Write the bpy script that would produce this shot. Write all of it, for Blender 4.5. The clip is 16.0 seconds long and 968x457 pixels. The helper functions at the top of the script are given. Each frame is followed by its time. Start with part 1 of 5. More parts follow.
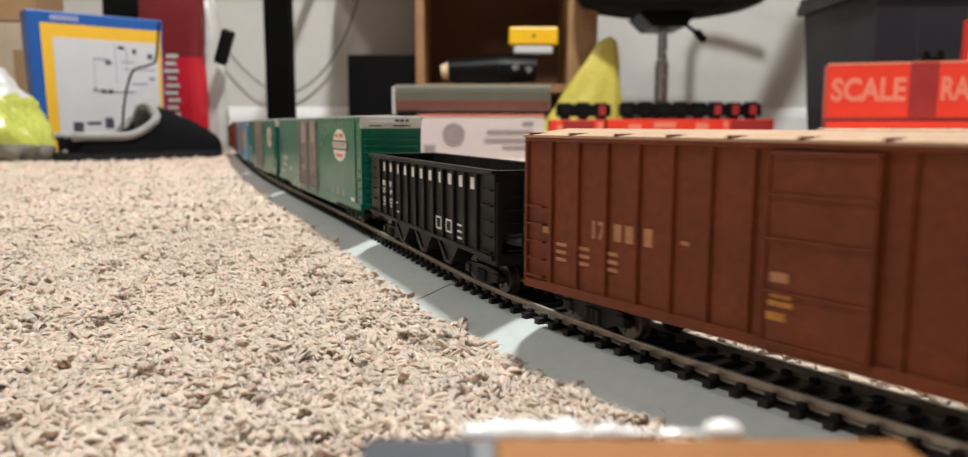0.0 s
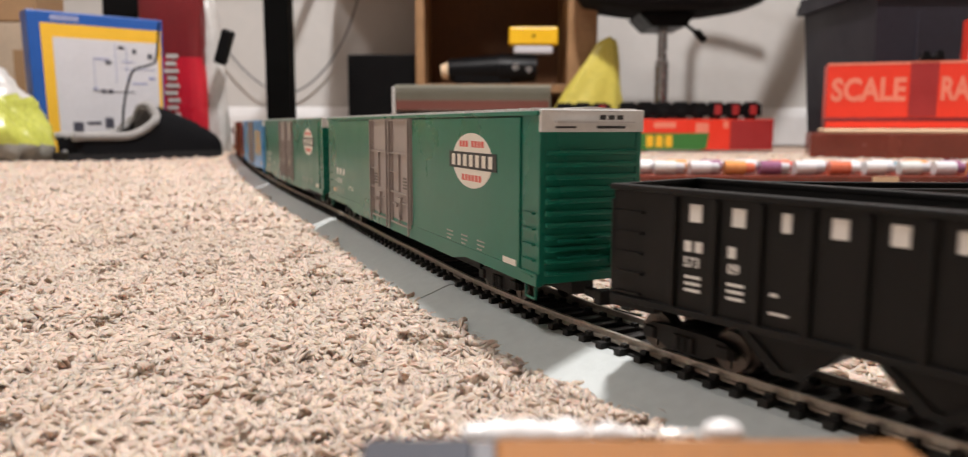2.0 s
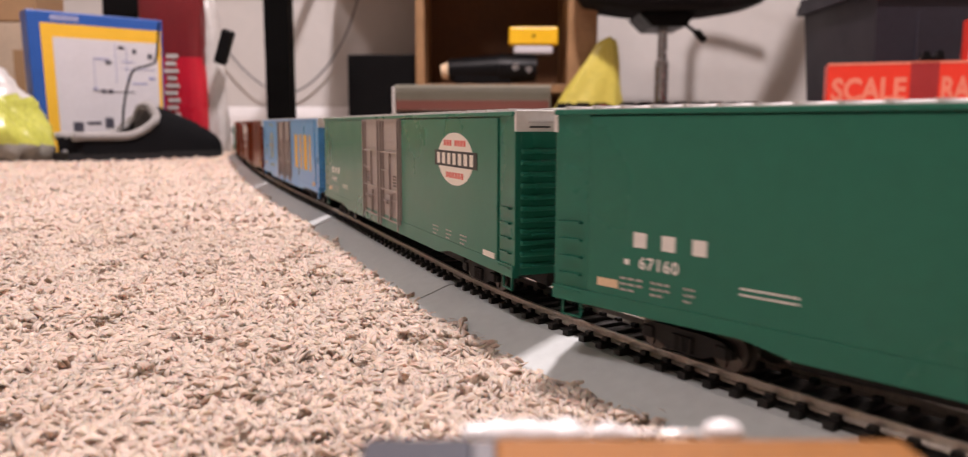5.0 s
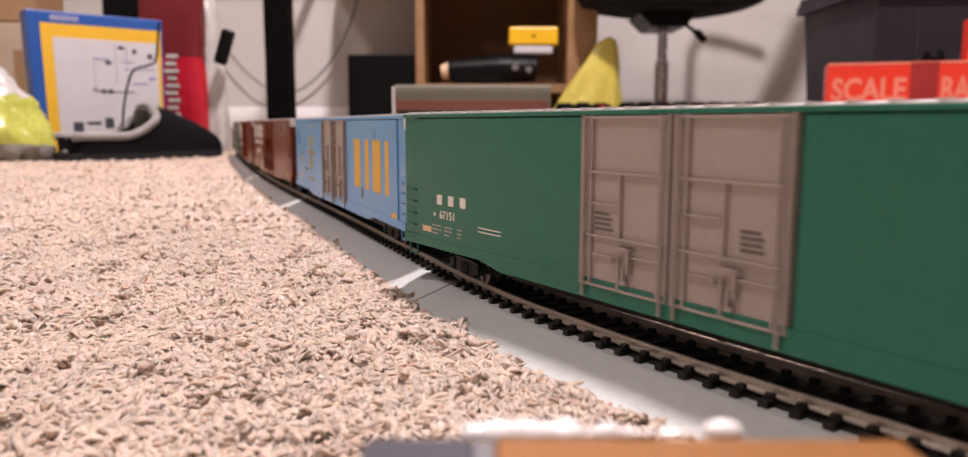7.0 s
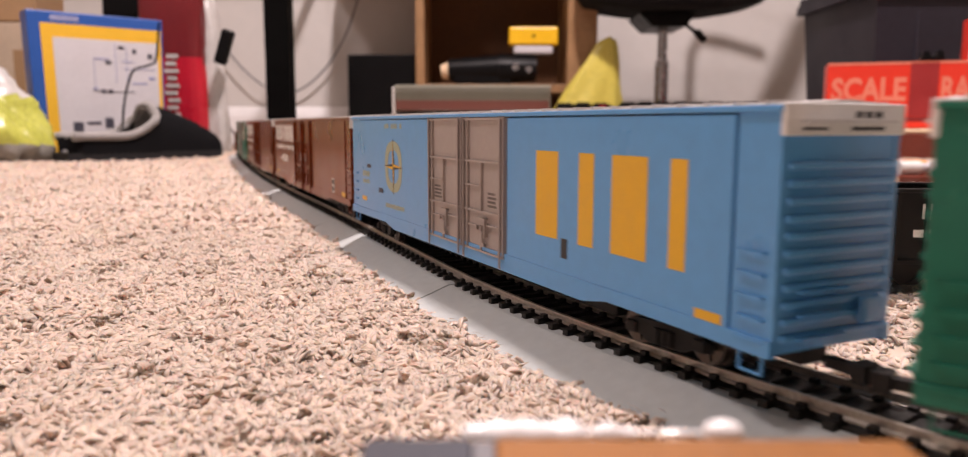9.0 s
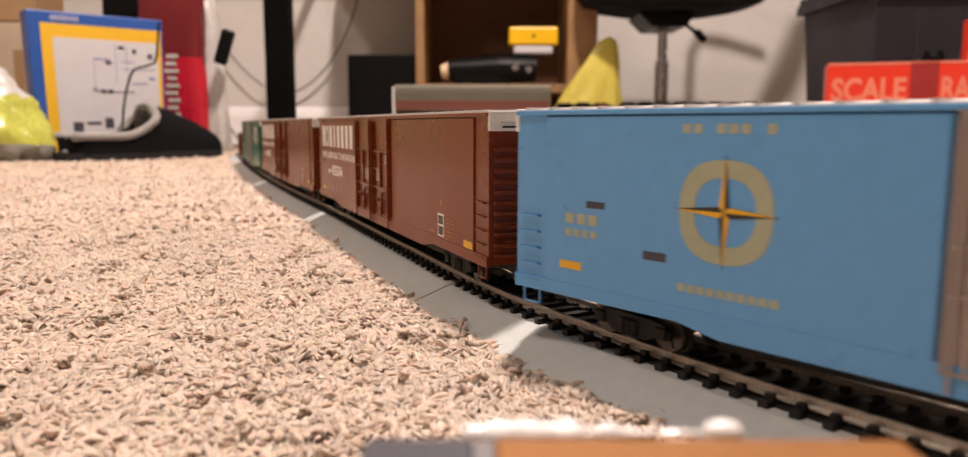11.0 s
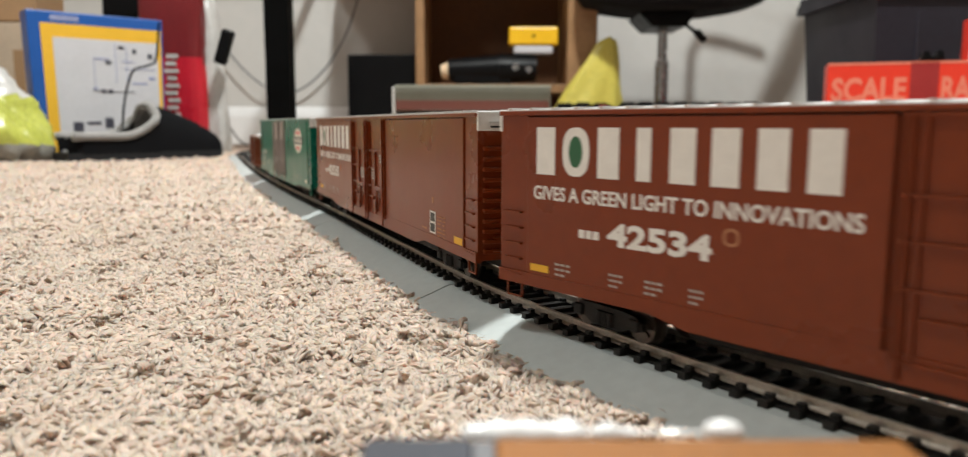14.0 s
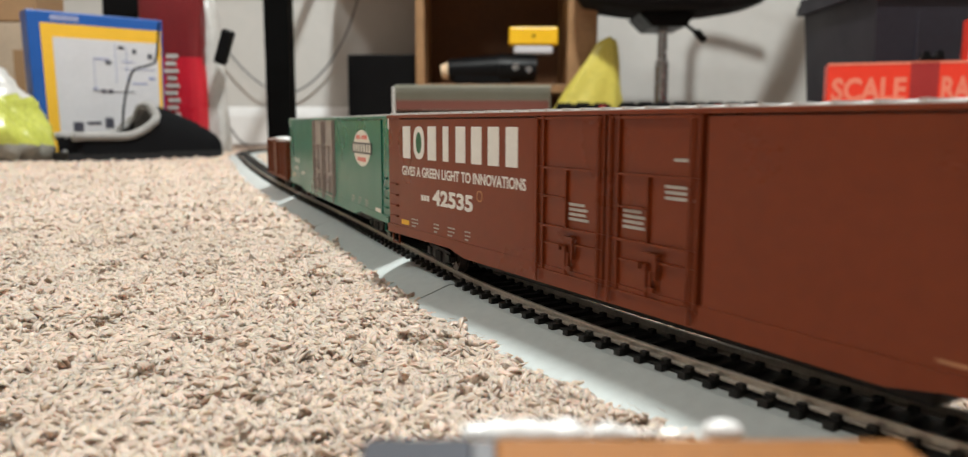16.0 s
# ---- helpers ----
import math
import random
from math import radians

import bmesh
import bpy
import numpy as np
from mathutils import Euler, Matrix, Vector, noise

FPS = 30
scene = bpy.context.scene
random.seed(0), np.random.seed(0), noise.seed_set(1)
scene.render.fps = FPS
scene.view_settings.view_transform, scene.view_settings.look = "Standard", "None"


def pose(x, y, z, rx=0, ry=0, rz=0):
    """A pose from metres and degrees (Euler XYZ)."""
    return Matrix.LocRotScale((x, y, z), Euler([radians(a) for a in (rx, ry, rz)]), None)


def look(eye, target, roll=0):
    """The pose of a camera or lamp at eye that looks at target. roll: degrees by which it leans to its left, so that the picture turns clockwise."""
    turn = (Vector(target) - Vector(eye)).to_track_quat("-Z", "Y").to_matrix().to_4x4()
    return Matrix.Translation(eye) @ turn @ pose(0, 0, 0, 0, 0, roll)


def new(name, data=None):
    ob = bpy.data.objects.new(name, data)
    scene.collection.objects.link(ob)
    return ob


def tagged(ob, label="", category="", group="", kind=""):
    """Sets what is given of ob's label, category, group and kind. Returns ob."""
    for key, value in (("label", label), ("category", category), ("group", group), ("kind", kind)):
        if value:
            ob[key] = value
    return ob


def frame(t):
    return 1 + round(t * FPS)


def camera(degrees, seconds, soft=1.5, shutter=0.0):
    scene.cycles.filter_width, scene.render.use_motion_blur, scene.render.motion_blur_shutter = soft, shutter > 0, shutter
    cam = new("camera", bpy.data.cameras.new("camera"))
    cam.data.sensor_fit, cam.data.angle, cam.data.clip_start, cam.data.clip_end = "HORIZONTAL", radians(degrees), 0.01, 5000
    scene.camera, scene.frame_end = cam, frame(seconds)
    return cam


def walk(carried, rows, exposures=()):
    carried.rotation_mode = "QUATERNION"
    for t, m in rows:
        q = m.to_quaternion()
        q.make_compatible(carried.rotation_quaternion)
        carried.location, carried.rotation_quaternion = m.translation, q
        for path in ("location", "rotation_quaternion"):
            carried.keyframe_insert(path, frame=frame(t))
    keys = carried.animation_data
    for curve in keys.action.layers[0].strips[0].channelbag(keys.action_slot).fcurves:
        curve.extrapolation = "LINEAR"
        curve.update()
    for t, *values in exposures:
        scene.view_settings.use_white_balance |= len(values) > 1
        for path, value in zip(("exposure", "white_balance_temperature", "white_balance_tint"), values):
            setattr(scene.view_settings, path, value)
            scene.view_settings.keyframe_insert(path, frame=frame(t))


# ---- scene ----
cam = camera(65.0, 16.0, soft=1.1, shutter=0.4)
CAM_Z = 0.0680
TILT = 7.78
HOLD = pose(0, 0, CAM_Z, 90 - TILT, 0, 0) @ pose(0, 0, 0, 0, 0, 0.09)
# the white balance drifts warmer while the green and blue cars pass
EXPOSURES = [(0.0, 0.72, 6500, 10), (1.0, 0.72, 6520, 12), (2.0, 0.72, 6700, 18), (3.0, 0.72, 6860, 26), (4.0, 0.72, 6980, 32), (7.0, 0.72, 7050, 33),
             (9.0, 0.72, 7250, 34), (11.5, 0.72, 8000, 28), (12.5, 0.72, 7600, 27), (13.4, 0.72, 6600, 12), (14.5, 0.72, 6450, 8), (16.0, 0.72, 6450, 8)]
walk(cam, [(0, HOLD), (16, HOLD)], EXPOSURES)
cam.data.dof.use_dof = True
cam.data.dof.focus_distance = 0.265
cam.data.dof.aperture_fstop = 15.0

# ---- light: two ceiling lamps, one beyond the track and one behind the lens ----
world = bpy.data.worlds.new("room_air")
scene.world = world
world.use_nodes = True
world.node_tree.nodes["Background"].inputs[0].default_value = (0.75, 0.78, 0.85, 1)
world.node_tree.nodes["Background"].inputs[1].default_value = 0.05


def area(name, m, size, watts, colour):
    data = bpy.data.lights.new(name, "AREA")
    data.shape, data.size, data.energy, data.color = "DISK", size, watts, colour
    ob = new(name, data)
    ob.matrix_world = m
    return ob


area("ceiling_lamp_light", look((0.22, 0.85, 2.36), (0.22, 0.85, 0)), 0.22, 56, (0.95, 0.975, 0.95))
area("second_ceiling_lamp_light", look((-0.90, -0.05, 2.36), (-0.90, -0.05, 0)), 0.40, 14, (0.95, 0.975, 0.95))


# ---- materials ----
def material(name, colour, rough=0.5, metal=0.0, var=0.12, scale=60.0, bump=0.0, bump_scale=400.0, coat=0.0, spec=0.5, sheen=0.0, random=0.0, islands=0.0):
    m = bpy.data.materials.new(name)
    m.use_nodes = True
    nt = m.node_tree
    b = nt.nodes["Principled BSDF"]
    tex = nt.nodes.new("ShaderNodeTexCoord")
    n1 = nt.nodes.new("ShaderNodeTexNoise")
    n1.inputs["Scale"].default_value, n1.inputs["Detail"].default_value = scale, 6
    n2 = nt.nodes.new("ShaderNodeTexNoise")
    n2.inputs["Scale"].default_value, n2.inputs["Detail"].default_value = scale * 9, 3
    nt.links.new(tex.outputs["Object"], n1.inputs["Vector"])
    nt.links.new(tex.outputs["Object"], n2.inputs["Vector"])
    mixn = nt.nodes.new("ShaderNodeMath")
    mixn.operation = "ADD"
    nt.links.new(n1.outputs["Fac"], mixn.inputs[0])
    nt.links.new(n2.outputs["Fac"], mixn.inputs[1])
    rng = nt.nodes.new("ShaderNodeMapRange")
    rng.inputs["From Min"].default_value, rng.inputs["From Max"].default_value = 0.7, 1.3
    rng.inputs["To Min"].default_value, rng.inputs["To Max"].default_value = 1 - var, 1 + var
    nt.links.new(mixn.outputs[0], rng.inputs["Value"])
    fac = rng.outputs[0]
    if random:
        info = nt.nodes.new("ShaderNodeObjectInfo")
        r2 = nt.nodes.new("ShaderNodeMapRange")
        r2.inputs["To Min"].default_value, r2.inputs["To Max"].default_value = 1 - random, 1 + random
        nt.links.new(info.outputs["Random"], r2.inputs["Value"])
        mul = nt.nodes.new("ShaderNodeMath")
        mul.operation = "MULTIPLY"
        nt.links.new(fac, mul.inputs[0])
        nt.links.new(r2.outputs[0], mul.inputs[1])
        fac = mul.outputs[0]
    if islands:
        geo = nt.nodes.new("ShaderNodeNewGeometry")
        r4 = nt.nodes.new("ShaderNodeMapRange")
        r4.inputs["To Min"].default_value, r4.inputs["To Max"].default_value = 1 - islands, 1 + islands
        nt.links.new(geo.outputs["Random Per Island"], r4.inputs["Value"])
        mul2 = nt.nodes.new("ShaderNodeMath")
        mul2.operation = "MULTIPLY"
        nt.links.new(fac, mul2.inputs[0])
        nt.links.new(r4.outputs[0], mul2.inputs[1])
        fac = mul2.outputs[0]
    vm = nt.nodes.new("ShaderNodeVectorMath")
    vm.operation = "SCALE"
    vm.inputs[0].default_value = colour
    nt.links.new(fac, vm.inputs["Scale"])
    nt.links.new(vm.outputs[0], b.inputs["Base Color"])
    r3 = nt.nodes.new("ShaderNodeMapRange")
    r3.inputs["From Min"].default_value, r3.inputs["From Max"].default_value = 0.3, 0.7
    r3.inputs["To Min"].default_value, r3.inputs["To Max"].default_value = max(0.02, rough * 0.82), min(1, rough * 1.18)
    nt.links.new(n1.outputs["Fac"], r3.inputs["Value"])
    nt.links.new(r3.outputs[0], b.inputs["Roughness"])
    b.inputs["Metallic"].default_value = metal
    b.inputs["Specular IOR Level"].default_value = spec
    b.inputs["Coat Weight"].default_value = coat
    b.inputs["Sheen Weight"].default_value = sheen
    if bump:
        n3 = nt.nodes.new("ShaderNodeTexNoise")
        n3.inputs["Scale"].default_value, n3.inputs["Detail"].default_value = bump_scale, 4
        nt.links.new(tex.outputs["Object"], n3.inputs["Vector"])
        bp = nt.nodes.new("ShaderNodeBump")
        bp.inputs["Strength"].default_value, bp.inputs["Distance"].default_value = bump, 0.001
        nt.links.new(n3.outputs["Fac"], bp.inputs["Height"])
        nt.links.new(bp.outputs[0], b.inputs["Normal"])
    return m


CARPET = material("carpet_yarn", (0.74, 0.59, 0.48), 0.40, var=0.10, scale=22, sheen=0.4, spec=0.55, islands=0.07)
fibre = CARPET.node_tree.nodes["Principled BSDF"]
fibre.inputs["Subsurface Weight"].default_value = 0.3
fibre.inputs["Subsurface Radius"].default_value = (1.0, 0.55, 0.35)
fibre.inputs["Subsurface Scale"].default_value = 0.0012


def strands(m):
    """Fine fibres that wind along each length of yarn, as relief and a little colour."""
    nt = m.node_tree
    b = nt.nodes["Principled BSDF"]
    uv = nt.nodes.new("ShaderNodeUVMap")
    uv.uv_map = "strand"
    turn = nt.nodes.new("ShaderNodeMapping")
    turn.inputs["Rotation"].default_value = (0, 0, radians(20))
    turn.inputs["Scale"].default_value = (2.2, 9.0, 1)
    nt.links.new(uv.outputs["UV"], turn.inputs["Vector"])
    grain = nt.nodes.new("ShaderNodeTexNoise")
    grain.inputs["Scale"].default_value, grain.inputs["Detail"].default_value = 1.0, 3
    nt.links.new(turn.outputs["Vector"], grain.inputs["Vector"])
    relief = nt.nodes.new("ShaderNodeBump")
    relief.inputs["Strength"].default_value, relief.inputs["Distance"].default_value = 0.9, 0.0006
    nt.links.new(grain.outputs["Fac"], relief.inputs["Height"])
    nt.links.new(relief.outputs[0], b.inputs["Normal"])
    old = b.inputs["Base Color"].links[0].from_socket
    tone = nt.nodes.new("ShaderNodeMapRange")
    tone.inputs["From Min"].default_value, tone.inputs["From Max"].default_value = 0.3, 0.7
    tone.inputs["To Min"].default_value, tone.inputs["To Max"].default_value = 0.84, 1.12
    nt.links.new(grain.outputs["Fac"], tone.inputs["Value"])
    mul = nt.nodes.new("ShaderNodeVectorMath")
    mul.operation = "SCALE"
    nt.links.new(old, mul.inputs[0])
    nt.links.new(tone.outputs[0], mul.inputs["Scale"])
    nt.links.new(mul.outputs[0], b.inputs["Base Color"])
    # thin fibres let light through
    glassy = nt.nodes.new("ShaderNodeBsdfTranslucent")
    nt.links.new(mul.outputs[0], glassy.inputs["Color"])
    both = nt.nodes.new("ShaderNodeMixShader")
    both.inputs[0].default_value = 0.22
    nt.links.new(b.outputs[0], both.inputs[1])
    nt.links.new(glassy.outputs[0], both.inputs[2])
    nt.links.new(both.outputs[0], nt.nodes["Material Output"].inputs["Surface"])


strands(CARPET)
CARPET_BASE = material("carpet_backing", (0.52, 0.39, 0.31), 0.95, var=0.25, scale=90, bump=0.8, bump_scale=900)
WALL = material("wall_paint", (0.60, 0.585, 0.56), 0.75, var=0.03, scale=3, bump=0.15, bump_scale=180)
TRIM = material("trim_paint", (0.82, 0.82, 0.82), 0.4, var=0.03, scale=8)
CEIL = material("ceiling_paint", (0.8, 0.79, 0.77), 0.9, var=0.03, scale=6, bump=0.3, bump_scale=120)
ROADBED = material("roadbed_plastic", (0.47, 0.505, 0.495), 0.36, var=0.07, scale=30, bump=0.25, bump_scale=2200)
TIE = material("tie_plastic", (0.010, 0.009, 0.008), 0.5, var=0.3, scale=120, bump=0.4, bump_scale=1500, random=0.25, spec=0.3)
RAIL = material("rail_nickel", (0.40, 0.36, 0.31), 0.4, 0.7, var=0.22, scale=90)
JADE = material("jade_paint", (0.005, 0.150, 0.100), 0.30, var=0.06, scale=25, bump=0.03, bump_scale=1800, spec=0.3)
BLUE = material("sky_blue_paint", (0.075, 0.33, 0.66), 0.32, var=0.05, scale=25, bump=0.06, bump_scale=1800)
BROWN = material("oxide_brown_paint", (0.180, 0.031, 0.006), 0.31, var=0.08, scale=25, bump=0.03, bump_scale=1800, spec=0.3)
RUST = material("weathered_red_paint", (0.155, 0.035, 0.010), 0.55, var=0.22, scale=45, bump=0.15, bump_scale=1400, spec=0.3)
HOPPER = material("flat_black_paint", (0.007, 0.0065, 0.006), 0.55, var=0.15, scale=60, bump=0.1, bump_scale=1500, spec=0.25)
DOORGREY = material("door_grey_paint", (0.36, 0.31, 0.285), 0.45, var=0.06, scale=50)
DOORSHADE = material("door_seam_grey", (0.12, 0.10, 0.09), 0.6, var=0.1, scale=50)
ROOFMETAL = material("galvanised_roof", (0.62, 0.61, 0.60), 0.38, 0.35, var=0.1, scale=120)
ENDWHITE = material("end_white_paint", (0.72, 0.72, 0.70), 0.45, var=0.05, scale=80)
WHITEINK = material("white_lettering", (0.78, 0.77, 0.73), 0.6, var=0.06, scale=300)
CREAMINK = material("cream_emblem", (0.80, 0.75, 0.66), 0.55, var=0.04, scale=200)
REDINK = material("red_lettering", (0.72, 0.13, 0.10), 0.55, var=0.05, scale=200)
BLACKINK = material("black_lettering", (0.02, 0.02, 0.02), 0.5, var=0.1, scale=200)
YELLOWINK = material("yellow_lettering", (0.78, 0.43, 0.02), 0.5, var=0.05, scale=200)
GREENINK = material("green_disc", (0.02, 0.12, 0.05), 0.5, var=0.05, scale=200)
FADEDINK = material("faded_tan_lettering", (0.42, 0.19, 0.09), 0.7, var=0.2, scale=300)
FADEDGOLD = material("faded_gold_lettering", (0.48, 0.20, 0.03), 0.7, var=0.3, scale=400)
TRUCK = material("truck_black", (0.014, 0.012, 0.011), 0.55, var=0.3, scale=150, bump=0.2, bump_scale=1600, spec=0.2)
WHEEL = material("wheel_steel", (0.09, 0.075, 0.065), 0.35, 0.8, var=0.2, scale=200)

SETBLUE = material("carton_blue", (0.010, 0.085, 0.34), 0.4, var=0.08, scale=20)
SETYELLOW = material("carton_yellow", (0.75, 0.43, 0.03), 0.45, var=0.06, scale=20)
PAPERWHITE = material("carton_white", (0.54, 0.54, 0.57), 0.5, var=0.04, scale=15)
PRINTGREY = material("print_dark", (0.05, 0.05, 0.07), 0.6, var=0.2, scale=60)
PRINTBLUE = material("print_blue", (0.25, 0.28, 0.45), 0.6, var=0.2, scale=60)
KRAFT = material("kraft_board", (0.34, 0.20, 0.10), 0.8, var=0.12, scale=25, bump=0.2, bump_scale=300)
BEIGE = material("beige_card", (0.48, 0.37, 0.27), 0.7, var=0.1, scale=20)
REDBAG = material("red_bag_film", (0.50, 0.015, 0.03), 0.3, var=0.12, scale=14, bump=0.3, bump_scale=40)
DARKRED = material("dark_red_film", (0.16, 0.012, 0.015), 0.35, var=0.12, scale=14, bump=0.3, bump_scale=40)
WHITEBAG = material("white_bag_film", (0.52, 0.51, 0.49), 0.35, var=0.1, scale=14, bump=0.4, bump_scale=50)
LIMEBAG = material("lime_bag_film", (0.42, 0.44, 0.08), 0.28, var=0.25, scale=16, bump=0.5, bump_scale=50)
GREYBAG = material("grey_bag_film", (0.28, 0.27, 0.24), 0.4, var=0.3, scale=30, bump=0.4, bump_scale=50)
YELLOWBAG = material("yellow_bag_film", (0.56, 0.48, 0.09), 0.35, var=0.14, scale=14, bump=0.4, bump_scale=40)
FELT = material("charcoal_felt", (0.006, 0.006, 0.007), 0.95, var=0.3, scale=60, bump=0.5, bump_scale=700, spec=0.1)
FLEECE = material("grey_fleece", (0.27, 0.26, 0.25), 0.95, var=0.2, scale=80, bump=0.9, bump_scale=500, sheen=0.4)
RUBBER = material("black_rubber", (0.018, 0.018, 0.019), 0.7, var=0.2, scale=60, spec=0.2)
STEELBLACK = material("black_steel", (0.003, 0.003, 0.003), 0.45, var=0.15, scale=20, spec=0.06)
CABLE = material("cable_grey", (0.16, 0.16, 0.17), 0.5, var=0.1, scale=40)
PLASTICBLACK = material("black_plastic", (0.004, 0.004, 0.0045), 0.4, var=0.2, scale=30, bump=0.1, bump_scale=300, spec=0.14)
NAVYBIN = material("navy_plastic", (0.026, 0.024, 0.032), 0.45, var=0.12, scale=10, bump=0.1, bump_scale=120, spec=0.2)
WOOD = material("oak_veneer", (0.30, 0.165, 0.075), 0.5, var=0.2, scale=9, bump=0.1, bump_scale=120)
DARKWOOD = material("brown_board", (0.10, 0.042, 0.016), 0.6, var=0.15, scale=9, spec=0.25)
MAHOGANY = material("mahogany_gloss", (0.15, 0.030, 0.018), 0.25, var=0.2, scale=20)
CARTONRED = material("carton_red", (0.72, 0.040, 0.018), 0.38, var=0.06, scale=20)
CARTONPINK = material("print_pink", (0.72, 0.20, 0.13), 0.5, var=0.05, scale=40)
PINKWHITE = material("pinkish_white_card", (0.66, 0.57, 0.56), 0.5, var=0.05, scale=30)
PRINTMAUVE = material("print_mauve", (0.30, 0.25, 0.26), 0.6, var=0.15, scale=60)
LINKGREEN = material("print_green", (0.03, 0.16, 0.03), 0.5, var=0.1, scale=40)
CREAMFOAM = material("cream_foam", (0.74, 0.55, 0.36), 0.8, var=0.1, scale=40, bump=0.3, bump_scale=200)
OLIVE = material("olive_grey_coach", (0.12, 0.115, 0.085), 0.5, var=0.1, scale=40)
COACHRED = material("coach_red_band", (0.14, 0.045, 0.032), 0.5, var=0.12, scale=40)
TOOLYELLOW = material("tool_yellow", (0.80, 0.46, 0.01), 0.4, var=0.05, scale=30)
CHROME = material("brushed_steel", (0.45, 0.45, 0.46), 0.25, 0.9, var=0.08, scale=60)
FABRIC = material("black_upholstery", (0.010, 0.010, 0.011), 0.9, var=0.2, scale=60, bump=0.4, bump_scale=600, spec=0.1)
ORANGECARD = material("orange_card", (0.26, 0.10, 0.02), 0.45, var=0.1, scale=60)
SLATE = material("slate_card", (0.05, 0.055, 0.07), 0.5, var=0.1, scale=60)
# white colour stands in for lamp glare on the clear blister
GLAREFILM = material("blister_glare_white", (0.85, 0.85, 0.85), 0.12, var=0.03, scale=60, coat=0.8)
DIMINK = material("worn_small_print", (0.42, 0.40, 0.37), 0.6, var=0.25, scale=500)
DIMRED = material("matt_red_print", (0.30, 0.02, 0.02), 0.45, var=0.1, scale=30)
PALEGOLD = material("pale_gold_ink", (0.36, 0.40, 0.28), 0.6, var=0.1, scale=200)


# ---- mesh helpers ----
def part(name, bm, mat, parent=None, label="", smooth=False):
    me = bpy.data.meshes.new(name)
    bm.to_mesh(me)
    bm.free()
    return part_mesh(name, me, mat, parent, label, smooth)


def part_mesh(name, me, mat, parent=None, label="", smooth=False):
    if mat is not None and not me.materials:
        me.materials.append(mat)
    if smooth:
        me.polygons.foreach_set("use_smooth", [True] * len(me.polygons))
    ob = new(name, me)
    if parent is not None:
        ob.parent = parent
    return tagged(ob, label)


def root(name, m, label, category, group="", kind=""):
    ob = new(name)
    ob.matrix_world = m
    return tagged(ob, label, category, group, kind)


def add_box(bm, lo, hi, bevel=0.0, m=None):
    c = [(a + b) / 2 for a, b in zip(lo, hi)]
    d = [max(1e-5, b - a) for a, b in zip(lo, hi)]
    mat = Matrix.Translation(c) @ Matrix.Diagonal((*d, 1))
    if m is not None:
        mat = m @ mat
    vs = bmesh.ops.create_cube(bm, size=1, matrix=mat)["verts"]
    if bevel:
        es = list({e for v in vs for e in v.link_edges})
        bmesh.ops.bevel(bm, geom=es, offset=bevel, segments=2, affect="EDGES", profile=0.5)
    return vs


def box(lo, hi, bevel=0.0, m=None):
    bm = bmesh.new()
    add_box(bm, lo, hi, bevel, m)
    return bm


def boxes(items, bevel=0.0):
    bm = bmesh.new()
    for lo, hi in items:
        add_box(bm, lo, hi, bevel)
    return bm


def add_cyl(bm, a, b, r, r2=None, n=16):
    a, b = Vector(a), Vector(b)
    m = Matrix.Translation((a + b) / 2) @ (b - a).to_track_quat("Z", "Y").to_matrix().to_4x4()
    bmesh.ops.create_cone(bm, cap_ends=True, segments=n, radius1=r, radius2=r if r2 is None else r2, depth=(b - a).length, matrix=m)


def cyl(a, b, r, r2=None, n=16):
    bm = bmesh.new()
    add_cyl(bm, a, b, r, r2, n)
    return bm


def tube(points, r, n=8):
    """A round rod along a polyline."""
    bm = bmesh.new()
    pts = [Vector(p) for p in points]
    rings = []
    for i, p in enumerate(pts):
        d = (pts[min(i + 1, len(pts) - 1)] - pts[max(i - 1, 0)]).normalized()
        q = d.to_track_quat("Z", "Y")
        rings.append([bm.verts.new(p + q @ Vector((r * math.cos(2 * math.pi * k / n), r * math.sin(2 * math.pi * k / n), 0))) for k in range(n)])
    for a, b in zip(rings, rings[1:]):
        for k in range(n):
            bm.faces.new((a[k], a[(k + 1) % n], b[(k + 1) % n], b[k]))
    bm.faces.new(rings[0][::-1])
    bm.faces.new(rings[-1])
    return bm


def prism(profile, x0, x1):
    """A profile in (y, z) drawn out along x."""
    bm = bmesh.new()
    a = [bm.verts.new((x0, y, z)) for y, z in profile]
    b = [bm.verts.new((x1, y, z)) for y, z in profile]
    n = len(profile)
    bm.faces.new(a[::-1])
    bm.faces.new(b)
    for i in range(n):
        bm.faces.new((a[i], a[(i + 1) % n], b[(i + 1) % n], b[i]))
    bmesh.ops.recalc_face_normals(bm, faces=bm.faces)
    return bm


def plate(outline, y0, y1):
    """An outline in (x, z) drawn out along y."""
    bm = bmesh.new()
    a = [bm.verts.new((x, y0, z)) for x, z in outline]
    b = [bm.verts.new((x, y1, z)) for x, z in outline]
    n = len(outline)
    bm.faces.new(a)
    bm.faces.new(b[::-1])
    for i in range(n):
        bm.faces.new((a[i], a[(i + 1) % n], b[(i + 1) % n], b[i]))
    bmesh.ops.recalc_face_normals(bm, faces=bm.faces)
    return bm


